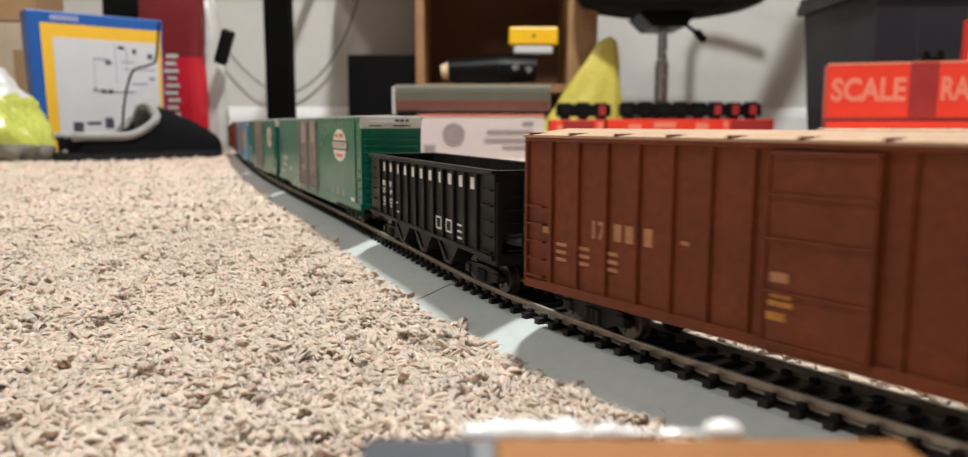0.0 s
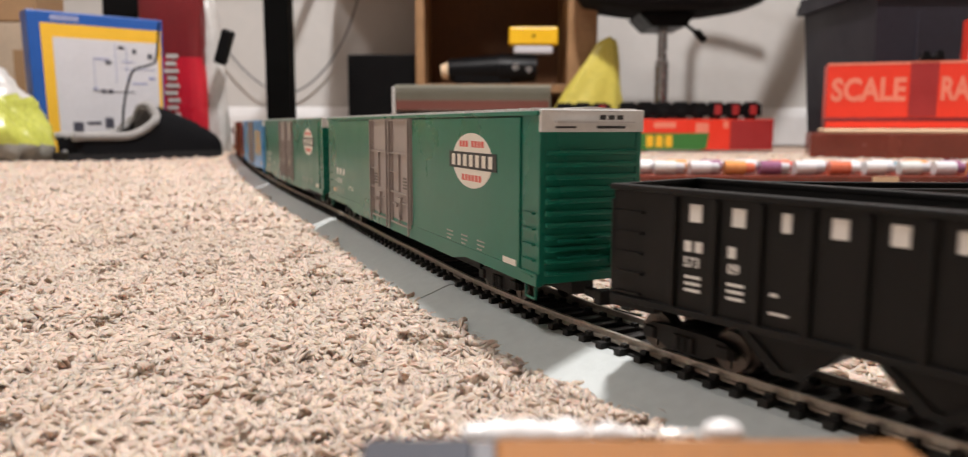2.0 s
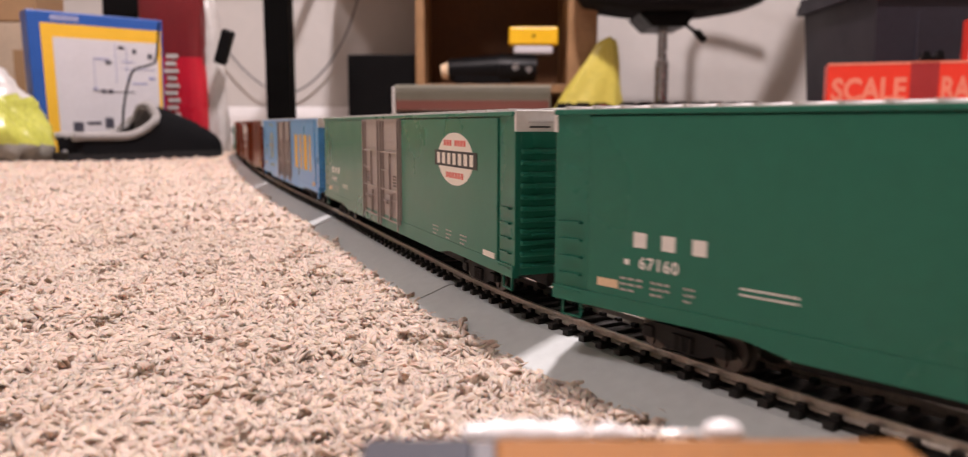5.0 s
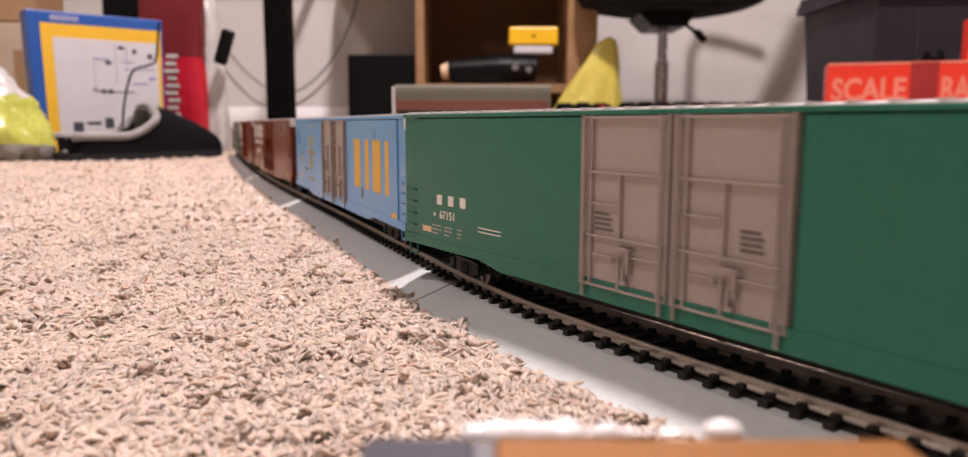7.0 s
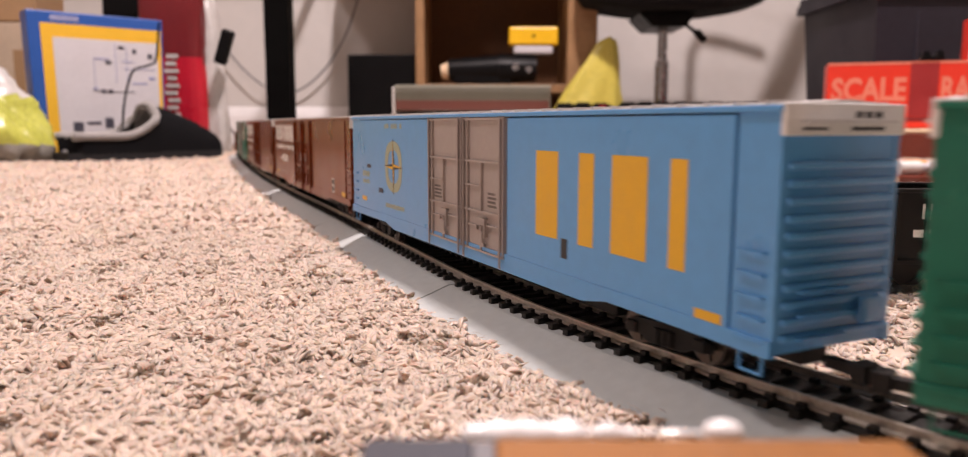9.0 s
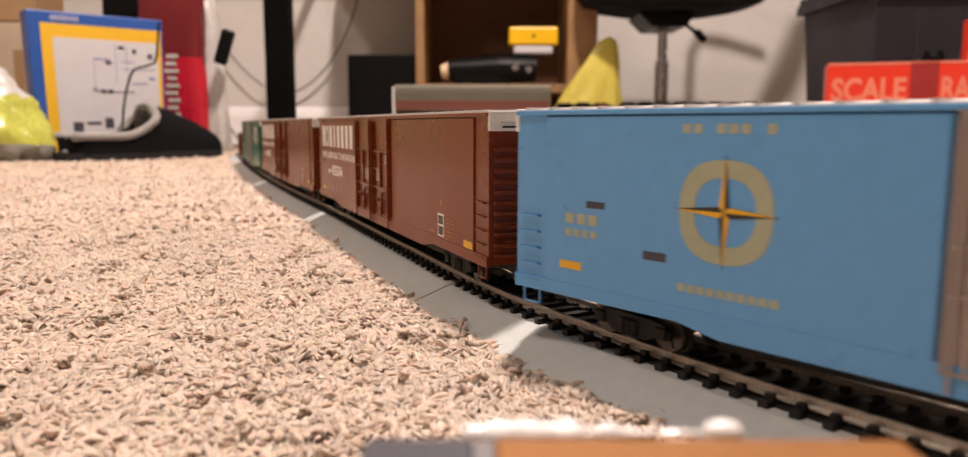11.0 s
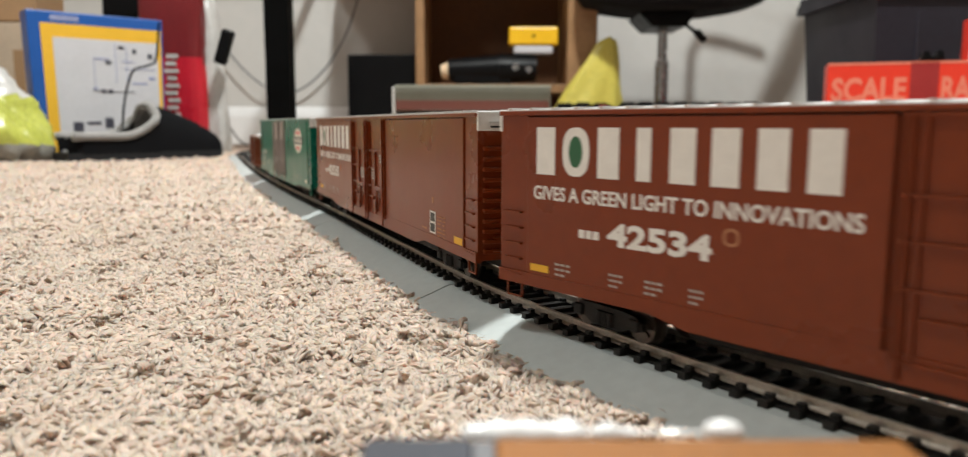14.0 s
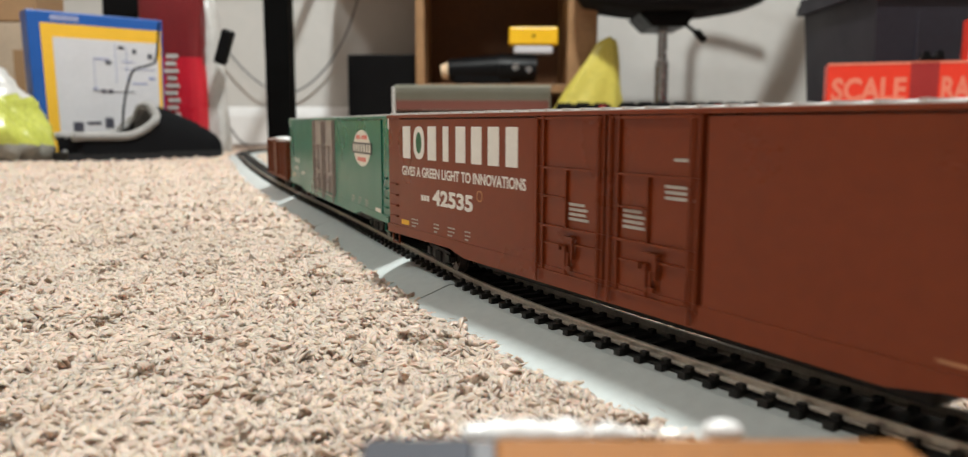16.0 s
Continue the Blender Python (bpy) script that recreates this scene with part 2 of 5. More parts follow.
def writing(text, x, z, height, y, stretch=1.0, spacing=1.0, align="LEFT", bold=0.03):
    """Raised lettering on the side that faces -y, its lower edge at z."""
    cu = bpy.data.curves.new("lettering", "FONT")
    cu.body, cu.size, cu.extrude, cu.space_character, cu.align_x = text, height * 1.38, 0.00004, spacing, align
    cu.resolution_u, cu.offset = 3, height * bold
    ob = new("lettering", cu)
    bpy.context.view_layer.update()
    me = bpy.data.meshes.new_from_object(ob.evaluated_get(bpy.context.evaluated_depsgraph_get()))
    bpy.data.objects.remove(ob)
    me.transform(Matrix.Translation((x, y, z)) @ Matrix.Rotation(math.pi / 2, 4, "X") @ Matrix.Diagonal((stretch, 1, 1, 1)))
    me.materials.clear()
    return me


def lettering(text, x, z, height, y, ink, parent, stretch=1.0, spacing=1.0, name="lettering", align="LEFT"):
    return part_mesh(name, writing(text, x, z, height, y, stretch, spacing, align), ink, parent)


def fitted(text, x0, x1, z, height, y, ink, parent, name="lettering"):
    """Lettering stretched to reach from x0 to x1."""
    me = writing(text, 0, z, height, y, bold=0.05)
    xs = [v.co.x for v in me.vertices]
    k = (x1 - x0) / (max(xs) - min(xs))
    me.transform(Matrix.Translation((x0 - min(xs) * k, 0, 0)) @ Matrix.Diagonal((k, 1, 1, 1)))
    return part_mesh(name, me, ink, parent)


def bars(rows, y, ink, parent, name="small_print"):
    """Unreadable print as plain bars; rows of (x0, x1, z0, z1)."""
    return part(name, boxes([((a, y - 0.00006, c), (b, y + 0.0002, d)) for a, b, c, d in rows]), ink, parent)


def mark_block(kind, x, z, w, h, y, t=0.0):
    """A plain block or ring in the room of one character of a trade name."""
    s = t or w * 0.3
    y0, y1 = y - 0.00007, y + 0.0002
    if kind == "ring":
        bm = bmesh.new()
        n = 32
        rims = []
        for q in (0, s):
            for yy in (y0, y1):
                rims.append([bm.verts.new((x + w / 2 + (w / 2 - q) * math.copysign(abs(math.cos(k * 2 * math.pi / n)) ** 0.8, math.cos(k * 2 * math.pi / n)), yy, z + h / 2 + (h / 2 - q) * math.copysign(abs(math.sin(k * 2 * math.pi / n)) ** 0.8, math.sin(k * 2 * math.pi / n)))) for k in range(n)])
        for k in range(n):
            j = (k + 1) % n
            bm.faces.new((rims[0][k], rims[0][j], rims[2][j], rims[2][k]))
            bm.faces.new((rims[0][j], rims[0][k], rims[1][k], rims[1][j]))
            bm.faces.new((rims[2][k], rims[2][j], rims[3][j], rims[3][k]))
        bmesh.ops.recalc_face_normals(bm, faces=bm.faces)
        return bm
    f = {"wide": 0.74, "narrow": 0.46}[kind]
    its = [((x + w * (1 - f) / 2, y0, z), (x + w * (1 + f) / 2, y1, z + h))]
    return boxes(its)


# ---- the line of the track: straight, then a curve past the lens; behind, a wider curve ----
KNOTS = [(-4.0, 2.38), (-1.56, 2.38), (-1.46, 0.0), (-0.50, 0.13), (-0.25, -0.35), (-0.10, 1.21), (0.05, 1.26), (0.20, 1.50), (1.2, 1.60)]
STEP = 0.002
_s = np.arange(-3.2, 0.9, STEP)
_k = np.interp(_s, [a for a, b in KNOTS], [b for a, b in KNOTS])
_i0 = int(np.argmin(abs(_s)))
_a = np.concatenate([[0], np.cumsum((_k[1:] + _k[:-1]) / 2 * STEP)])
_a = _a - _a[_i0] - 1.0060
_x = np.concatenate([[0], np.cumsum((np.cos(_a[1:]) + np.cos(_a[:-1])) / 2 * STEP)])
_y = np.concatenate([[0], np.cumsum((np.sin(_a[1:]) + np.sin(_a[:-1])) / 2 * STEP)])
_x, _y = _x - _x[_i0] + 0.0516, _y - _y[_i0] + 0.2056
# a slight kink where two sections meet
_b = 0.0016 * np.exp(-((_s + 0.16) / 0.06) ** 2)
_x, _y, _a = _x - np.sin(_a) * _b, _y + np.cos(_a) * _b, _a + np.gradient(_b, STEP)
RAIL_Z = 0.0091


def on_track(s, off=0.0, z=0.0):
    """Place and heading s metres along the track; off to the side that faces the lens."""
    x, y, a = np.interp(s, _s, _x), np.interp(s, _s, _y), np.interp(s, _s, _a)
    return Vector((x + math.sin(a) * off, y - math.cos(a) * off, RAIL_Z + z)), a


def track_pose(s, z=0.0):
    p, a = on_track(s, 0, z)
    return Matrix.Translation(p) @ Matrix.Rotation(a, 4, "Z")


def sweep(profile, s0, s1, ds=0.012):
    """A (off, z) profile swept along the track."""
    bm = bmesh.new()
    n = max(2, int((s1 - s0) / ds) + 1)
    rings = []
    for s in np.linspace(s0, s1, n):
        rings.append([bm.verts.new(on_track(s, o, z)[0]) for o, z in profile])
    k = len(profile)
    for a, b in zip(rings, rings[1:]):
        for i in range(k):
            bm.faces.new((a[i], a[(i + 1) % k], b[(i + 1) % k], b[i]))
    bm.faces.new(rings[0][::-1])
    bm.faces.new(rings[-1])
    bmesh.ops.recalc_face_normals(bm, faces=bm.faces)
    return bm


# ---- the room ----
def slab(name, lo, hi, mat, label, category):
    return tagged(part(name, box(lo, hi), mat), label, category, kind="structure")


X0, X1, Y0, Y1, CEILING_Z = -2.6, 2.8, -4.0, 2.67, 2.40
slab("wall_north", (X0, Y1, -0.02), (X1, Y1 + 0.1, CEILING_Z), WALL, "off-white painted wall behind the furniture", "wall")
slab("wall_south", (X0, Y0 - 0.1, -0.02), (X1, Y0, CEILING_Z), WALL, "off-white painted wall", "wall")
slab("wall_west", (X0 - 0.1, Y0 - 0.1, -0.02), (X0, Y1 + 0.1, CEILING_Z), WALL, "off-white painted wall", "wall")
slab("wall_east", (X1, Y0 - 0.1, -0.02), (X1 + 0.1, Y1 + 0.1, CEILING_Z), WALL, "off-white painted wall", "wall")
slab("ceiling", (X0 - 0.1, Y0 - 0.1, CEILING_Z), (X1 + 0.1, Y1 + 0.1, CEILING_Z + 0.1), CEIL, "white painted ceiling", "ceiling")
bm = prism([(Y1, 0), (Y1 - 0.014, 0), (Y1 - 0.014, 0.095), (Y1 - 0.010, 0.11), (Y1 - 0.005, 0.125), (Y1, 0.128)], X0, X1)
tagged(part("baseboard", bm, TRIM), "white moulded baseboard along the wall", "baseboard", kind="structure")

# carpet: backing sheet and yarn
GRID = 90
bm = bmesh.new()
bmesh.ops.create_grid(bm, x_segments=GRID, y_segments=GRID, size=0.5, matrix=Matrix.Translation(((X0 + X1) / 2, (Y0 + Y1) / 2, -0.006)) @ Matrix.Diagonal((X1 - X0, Y1 - Y0, 1, 1)))
for v in bm.verts:
    v.co.z += 0.0015 * noise.noise(v.co * 9)
floor_ob = tagged(part("floor", bm, CARPET_BASE, None, "", True), "beige shag carpet floor", "carpet", kind="structure")


def yarn(points, yaw, pitch, length, radius, lift, rings=5, sides=5, wisps=0, plies=1):
    """Short soft lengths of twisted yarn as one mesh: arrays of middle points, headings, slopes, lengths, radii, heights of the bow."""
    n = len(points)
    u = np.sin(np.linspace(-1, 1, rings) * np.pi / 2)
    ahead = np.stack([np.cos(pitch) * np.cos(yaw), np.cos(pitch) * np.sin(yaw), np.sin(pitch)], -1)
    side = np.stack([-np.sin(yaw), np.cos(yaw), np.zeros(n)], -1)
    over = np.cross(ahead, side)
    along = u[None, :] * length[:, None] / 2
    curl = np.random.uniform(0, 2 * np.pi, n)[:, None]
    bend = (np.random.uniform(-0.30, 0.30, n)[:, None] * (u ** 2)[None, :] + 0.10 * np.sin(2.6 * u[None, :] + curl)) * length[:, None]
    bow = lift[:, None] * (1 - u ** 2)[None, :]
    mid = points[:, None, :] + along[:, :, None] * ahead[:, None, :] + bend[:, :, None] * side[:, None, :] + bow[:, :, None] * over[:, None, :]
    taper = np.interp(u, [-1, -0.8, -0.3, 0.3, 0.8, 1], [0.40, 0.85, 1.0, 1.0, 0.85, 0.36])
    r = radius[:, None] * taper[None, :] * np.random.uniform(0.78, 1.2, (n, rings))
    if wisps:
        # single fibres that lie on the yarn and stray from it a little
        pick = np.random.randint(0, n, wisps)
        turn = np.random.uniform(0, 2 * np.pi, wisps)
        w = np.random.uniform(0.75, 1.5, wisps) * radius[pick]
        at = points[pick] + ahead[pick] * (np.random.uniform(-0.5, 0.5, wisps) * length[pick])[:, None] + side[pick] * (w * np.cos(turn))[:, None] + over[pick] * (w * np.sin(turn) + 0.6 * lift[pick])[:, None]
        m = at.shape[0]
        loose = yarn(at, yaw[pick] + np.random.normal(0, 0.35, m), pitch[pick] + np.random.normal(0.05, 0.3, m), np.random.uniform(0.0022, 0.0052, m), np.random.uniform(0.00007, 0.00013, m), np.random.uniform(-0.0003, 0.0006, m), 3, 3)
        tagged(part_mesh("carpet_fuzz", loose, CARPET, None, "", True), "fine pale fibres lying on the carpet yarn", "carpet", kind="stuff")
    if plies > 1:
        # plies that wind round one another
        wind = np.random.uniform(0, 2 * np.pi, n)[:, None] + np.random.uniform(2.0, 3.4, n)[:, None] * u[None, :]
        mids = []
        for k in range(plies):
            a = wind + 2 * np.pi * k / plies
            mids.append(mid + (0.55 * r * np.cos(a))[..., None] * side[:, None, :] + (0.55 * r * np.sin(a))[..., None] * over[:, None, :])
        mid, r = np.concatenate(mids), np.concatenate([0.70 * r] * plies)
        side, over = np.concatenate([side] * plies), np.concatenate([over] * plies)
    ang = np.arange(sides) * 2 * np.pi / sides
    n = len(mid)
    wobble = np.random.uniform(0.82, 1.18, (n, rings, sides))
    co = mid[:, :, None, :] + (r[:, :, None] * np.cos(ang) * wobble)[..., None] * side[:, None, None, :] + (r[:, :, None] * np.sin(ang) * wobble)[..., None] * over[:, None, None, :]
    co = co.reshape(-1, 3)
    i = np.arange(rings - 1)[:, None] * sides
    k = np.arange(sides)[None, :]
    q = np.stack([i + k, i + (k + 1) % sides, i + sides + (k + 1) % sides, i + sides + k], -1).reshape(-1, 4)
    faces = (np.arange(n)[:, None, None] * rings * sides + q[None]).reshape(-1, 4)
    me = bpy.data.meshes.new("carpet_pile")
    me.vertices.add(len(co))
    me.vertices.foreach_set("co", co.ravel())
    me.loops.add(faces.size)
    me.loops.foreach_set("vertex_index", faces.ravel())
    me.polygons.add(len(faces))
    me.polygons.foreach_set("loop_start", np.arange(0, faces.size, 4))
    # along the yarn and round it, for the grain of its fibres
    a = np.repeat(np.arange(rings - 1), sides)[:, None] + np.array([0, 0, 1, 1])[None, :]
    b = np.tile(np.arange(sides), rings - 1)[:, None] + np.array([0, 1, 1, 0])[None, :]
    uv = np.stack([a / (rings - 1), b / sides], -1).reshape(1, -1, 2) + np.zeros((n, 1, 1))
    uv = uv + np.random.uniform(0, 40, (n, 1, 2))
    me.uv_layers.new(name="strand").data.foreach_set("uv", uv.ravel())
    me.update(calc_edges=True)
    return me


def off_track(px, py):
    """Distance of many points from the middle of the track, with a sign: positive on the lens's side."""
    best = np.full(len(px), 9.0)
    sign = np.ones(len(px))
    for s in np.arange(-3.0, 0.6, 0.02):
        p, a = on_track(s)
        dx, dy = px - p.x, py - p.y
        d = np.hypot(dx, dy)
        better = d < best
        best = np.where(better, d, best)
        sign = np.where(better, np.sign(dx * math.sin(a) - dy * math.cos(a)), sign)
    return best * sign


def swelling(a, b):
    return noise.noise((a * 22, b * 22, 0)) + 0.7 * noise.noise((a * 75, b * 75, 5))


def pile(x0, x1, y0, y1, gap, length, radius, rings, sides, wisps, plies):
    nx, ny = int((x1 - x0) / gap), int((y1 - y0) / gap)
    gx, gy = np.meshgrid(np.linspace(x0, x1, nx), np.linspace(y0, y1, ny))
    px = gx.ravel() + np.random.uniform(-.6, .6, gx.size) * gap
    py = gy.ravel() + np.random.uniform(-.6, .6, gx.size) * gap
    ok = (px > -0.68 * py - 0.05) & (px < 0.68 * py + 0.05)
    px, py = px[ok], py[ok]
    d = off_track(px, py)
    ok = (abs(d) > 0.0292 + 0.0035 * np.random.uniform(0, 1, len(d))) & ((d > 0) | (np.random.uniform(0, 1, len(d)) < (0.35 if y1 < 0.6 else 0.9)))
    px, py = px[ok], py[ok]
    n = len(px)
    swell = np.array([swelling(a, b) for a, b in zip(px, py)])
    tuft = np.array([noise.noise((a * 48, b * 48, 17)) + 0.5 * noise.noise((a * 110, b * 110, 3)) for a, b in zip(px, py)])
    upright = (tuft > 0.40) & (np.random.uniform(0, 1, n) < 0.75) | (np.random.uniform(0, 1, n) < 0.02)
    pitch = np.where(upright, np.random.uniform(0.35, 1.05, n), np.random.normal(0, 0.13 if y1 < 0.6 else 0.34, n))
    pz = -0.0020 + 0.0017 * swell + np.random.normal(0, 0.0003, n) + np.where(upright, 0.0009, 0)
    wander = np.array([2.2 * noise.noise((a * 14, b * 14, 31)) for a, b in zip(px, py)])
    yaw = wander + np.random.normal(0, 0.9, n) + np.where(np.random.uniform(0, 1, n) < 0.5, 0, np.pi)
    return yarn(np.stack([px, py, pz], -1), yaw, pitch, np.random.uniform(.65, 1.4, n) * length, np.random.uniform(.70, 1.25, n) * radius, np.random.uniform(0.0, 0.9, n) * radius, rings, sides, wisps, plies)


for args in ((-0.40, 0.34, 0.10, 0.50, 0.00240, 0.0062, 0.00158, 6, 3, 40000, 2),
             (-0.75, 0.60, 0.50, 1.00, 0.0046, 0.0085, 0.0024, 4, 3, 0, 1),
             (-1.20, 1.10, 1.00, 1.80, 0.0086, 0.0145, 0.0038, 3, 4, 0, 1)):
    tagged(part_mesh("carpet_pile", pile(*args), CARPET, None, "", True), "beige pink twisted shag carpet yarn", "carpet", kind="stuff")

# the packed pile between the lengths of yarn
bm = bmesh.new()
bmesh.ops.create_grid(bm, x_segments=260, y_segments=160, size=0.5, matrix=Matrix.Translation((-0.06, 0.30, 0)) @ Matrix.Diagonal((0.80, 0.44, 1, 1)))
gaps = off_track(np.array([v.co.x for v in bm.verts]), np.array([v.co.y for v in bm.verts]))
for v, d in zip(list(bm.verts), gaps):
    v.co.z = -0.0013 + 0.0017 * swelling(v.co.x, v.co.y) + 0.0006 * noise.noise(v.co * 420) - 0.004 * max(0.0, min(1.0, (0.036 - abs(d)) / 0.006))
tagged(part("carpet_pile", bm, CARPET, None, "", True), "packed beige carpet pile under the loose yarn", "carpet", kind="stuff")

# ---- the track ----
JOINTS = [-2.61, -2.38, -2.15, -1.93, -1.70, -1.48, -1.25, -1.02, -0.796, -0.567, -0.339, -0.110, 0.119, 0.348, 0.576]
BED = [(-0.0315, -0.0150), (-0.0315, -0.0108), (-0.0308, -0.0100), (-0.0152, -0.0043), (0.0152, -0.0043), (0.0308, -0.0100), (0.0315, -0.0108), (0.0315, -0.0150)]
RAILP = [(-0.0011, -0.0027), (0.0011, -0.0027), (0.0011, -0.0022), (0.0004, -0.0018), (0.0004, -0.0008), (0.0006, -0.0006), (0.0006, 0.0), (-0.0006, 0.0), (-0.0006, -0.0006), (-0.0004, -0.0008), (-0.0004, -0.0018), (-0.0011, -0.0022)]
TIE_GAP = 0.0077
bm = box((-0.0013, -0.0138, -0.0048), (0.0013, 0.0138, -0.0024), 0.0002)
for y in (-0.0108, -0.0070, 0.0070, 0.0108):
    add_box(bm, (-0.0010, y - 0.0008, -0.0026), (0.0010, y + 0.0008, -0.0014))
tie_mesh = bpy.data.meshes.new("tie")
bm.to_mesh(tie_mesh)
bm.free()
tie_mesh.materials.append(TIE)
for s0, s1 in zip(JOINTS, JOINTS[1:]):
    sec = root("track_section", Matrix(), "grey plastic roadbed track section with black ties", "model track", "loop of model track")
    part("roadbed", sweep(BED, s0 + 0.0005, s1 - 0.0005), ROADBED, sec, "grey plastic roadbed")
    for side in (-1, 1):
        part("rail", sweep([(o + side * 0.00885, z) for o, z in RAILP], s0 + 0.0002, s1 - 0.0002), RAIL, sec, "tarnished nickel rail")
    part("tie_web", sweep([(-0.0112, -0.0046), (0.0112, -0.0046), (0.0112, -0.0037), (-0.0112, -0.0037)], s0 + 0.0006, s1 - 0.0006), TIE, sec, "black plastic web between the ties")
    for i in range(int(round((s1 - s0) / TIE_GAP)) + 1):
        s = s0 + TIE_GAP * (i + 0.5)
        if s > s1 - 0.002:
            break
        tie = part_mesh("tie", tie_mesh, None, sec)
        tie.matrix_local = track_pose(s)


# ---- the train ----
SPEED = 0.1056
PITCH = 0.3263
# the train takes up its slack near the start: seconds, metres ahead of an even pace
SURGE = [(0.0, -0.0018), (0.5, -0.0034), (0.75, -0.0028), (1.0, 0.0), (1.25, 0.0034), (1.5, 0.0058), (1.75, 0.0062), (2.0, 0.0052), (2.5, 0.0016), (3.0, 0.0), (16.0, 0.0)]
train = []


def truck(parent, x):
    """A two-axle truck: side frames, bolster, two wheelsets that turn."""
    tr = new("truck")
    tr.parent = parent
    tr.matrix_local = pose(x, 0, 0)
    for sy in (-1, 1):
        y0, y1 = sorted((sy * 0.0112, sy * 0.0128))
        bm = plate([(-0.0145, 0.0062), (-0.0118, 0.0078), (-0.006, 0.0082), (0.006, 0.0082), (0.0118, 0.0078), (0.0145, 0.0062), (0.0145, 0.0040), (0.0098, 0.0040), (0.006, 0.0022), (-0.006, 0.0022), (-0.0098, 0.0040), (-0.0145, 0.0040)], y0, y1)
        ya, yb = sorted((sy * 0.0120, sy * 0.0137))
        for a in (-0.0118, 0.0118):
            add_box(bm, (a - 0.0019, ya, 0.0038), (a + 0.0019, yb, 0.0070), 0.0004)
        for a in (-0.0022, 0, 0.0022):
            add_cyl(bm, (a, sy * 0.0131, 0.0028), (a, sy * 0.0131, 0.0068), 0.0010, n=8)
        part("side_frame", bm, TRUCK, tr)
    part("bolster", box((-0.003, -0.0112, 0.0045), (0.003, 0.0112, 0.0085), 0.0005), TRUCK, tr)
    sets = []
    for a in (-0.0118, 0.0118):
        bm = bmesh.new()
        add_cyl(bm, (0, -0.0112, 0), (0, 0.0112, 0), 0.0011, n=8)
        for sy in (-1, 1):
            add_cyl(bm, (0, sy * 0.0074, 0), (0, sy * 0.0101, 0), 0.0052, 0.0050, n=24)
            add_cyl(bm, (0, sy * 0.0066, 0), (0, sy * 0.0074, 0), 0.0058, n=24)
            add_cyl(bm, (0, sy * 0.0101, 0), (0, sy * 0.0105, 0), 0.0020, n=12)
            for k in range(4):
                add_box(bm, (-0.0005, sy * 0.0103 - 0.0003, 0.0022), (0.0005, sy * 0.0103 + 0.0003, 0.0040), 0, Matrix.Rotation(k * math.pi / 2, 4, "Y"))
        ws = part("wheelset", bm, WHEEL, tr, "dull metal wheelset")
        ws.matrix_local = pose(a, 0, 0.0052)
        sets.append((ws, a))
    return tr, sets


def coupler(parent, x, way):
    bm = boxes([(sorted_lo((x, -0.0013, 0.0068), (x + way * 0.0085, 0.0013, 0.0095))), (sorted_lo((x + way * 0.0075, -0.0026, 0.0060), (x + way * 0.0115, 0.0026, 0.0104)))], 0.0005)
    part("coupler", bm, TRUCK, parent, "black knuckle coupler")


def sorted_lo(a, b):
    return tuple(map(min, a, b)), tuple(map(max, a, b))


def ladder(parent, x, z0, z1, n, mat, y, w=0.0075):
    for i in range(n):
        z = z0 + (z1 - z0) * i / (n - 1)
        bm = box((x - w / 2, y - 0.0011, z), (x + w / 2, y - 0.0006, z + 0.0005))
        for e in (-w / 2, w / 2 - 0.0005):
            add_box(bm, (x + e, y - 0.0011, z), (x + e + 0.0005, y + 0.0003, z + 0.0005))
        part("grab_iron", bm, mat, parent)


def finish(car, length, rear, centres):
    """Trucks, couplers, and a place in the train; rear is how far the car's tail is ahead of the datum."""
    tr = [truck(car, x) for x in (-centres, centres)]
    for way in (-1, 1):
        coupler(car, way * (length / 2 - 0.001), way)
    train.append((car, length, rear, centres, tr))


L86, W, ZB, ZT = 0.3060, 0.0350, 0.0104, 0.0630


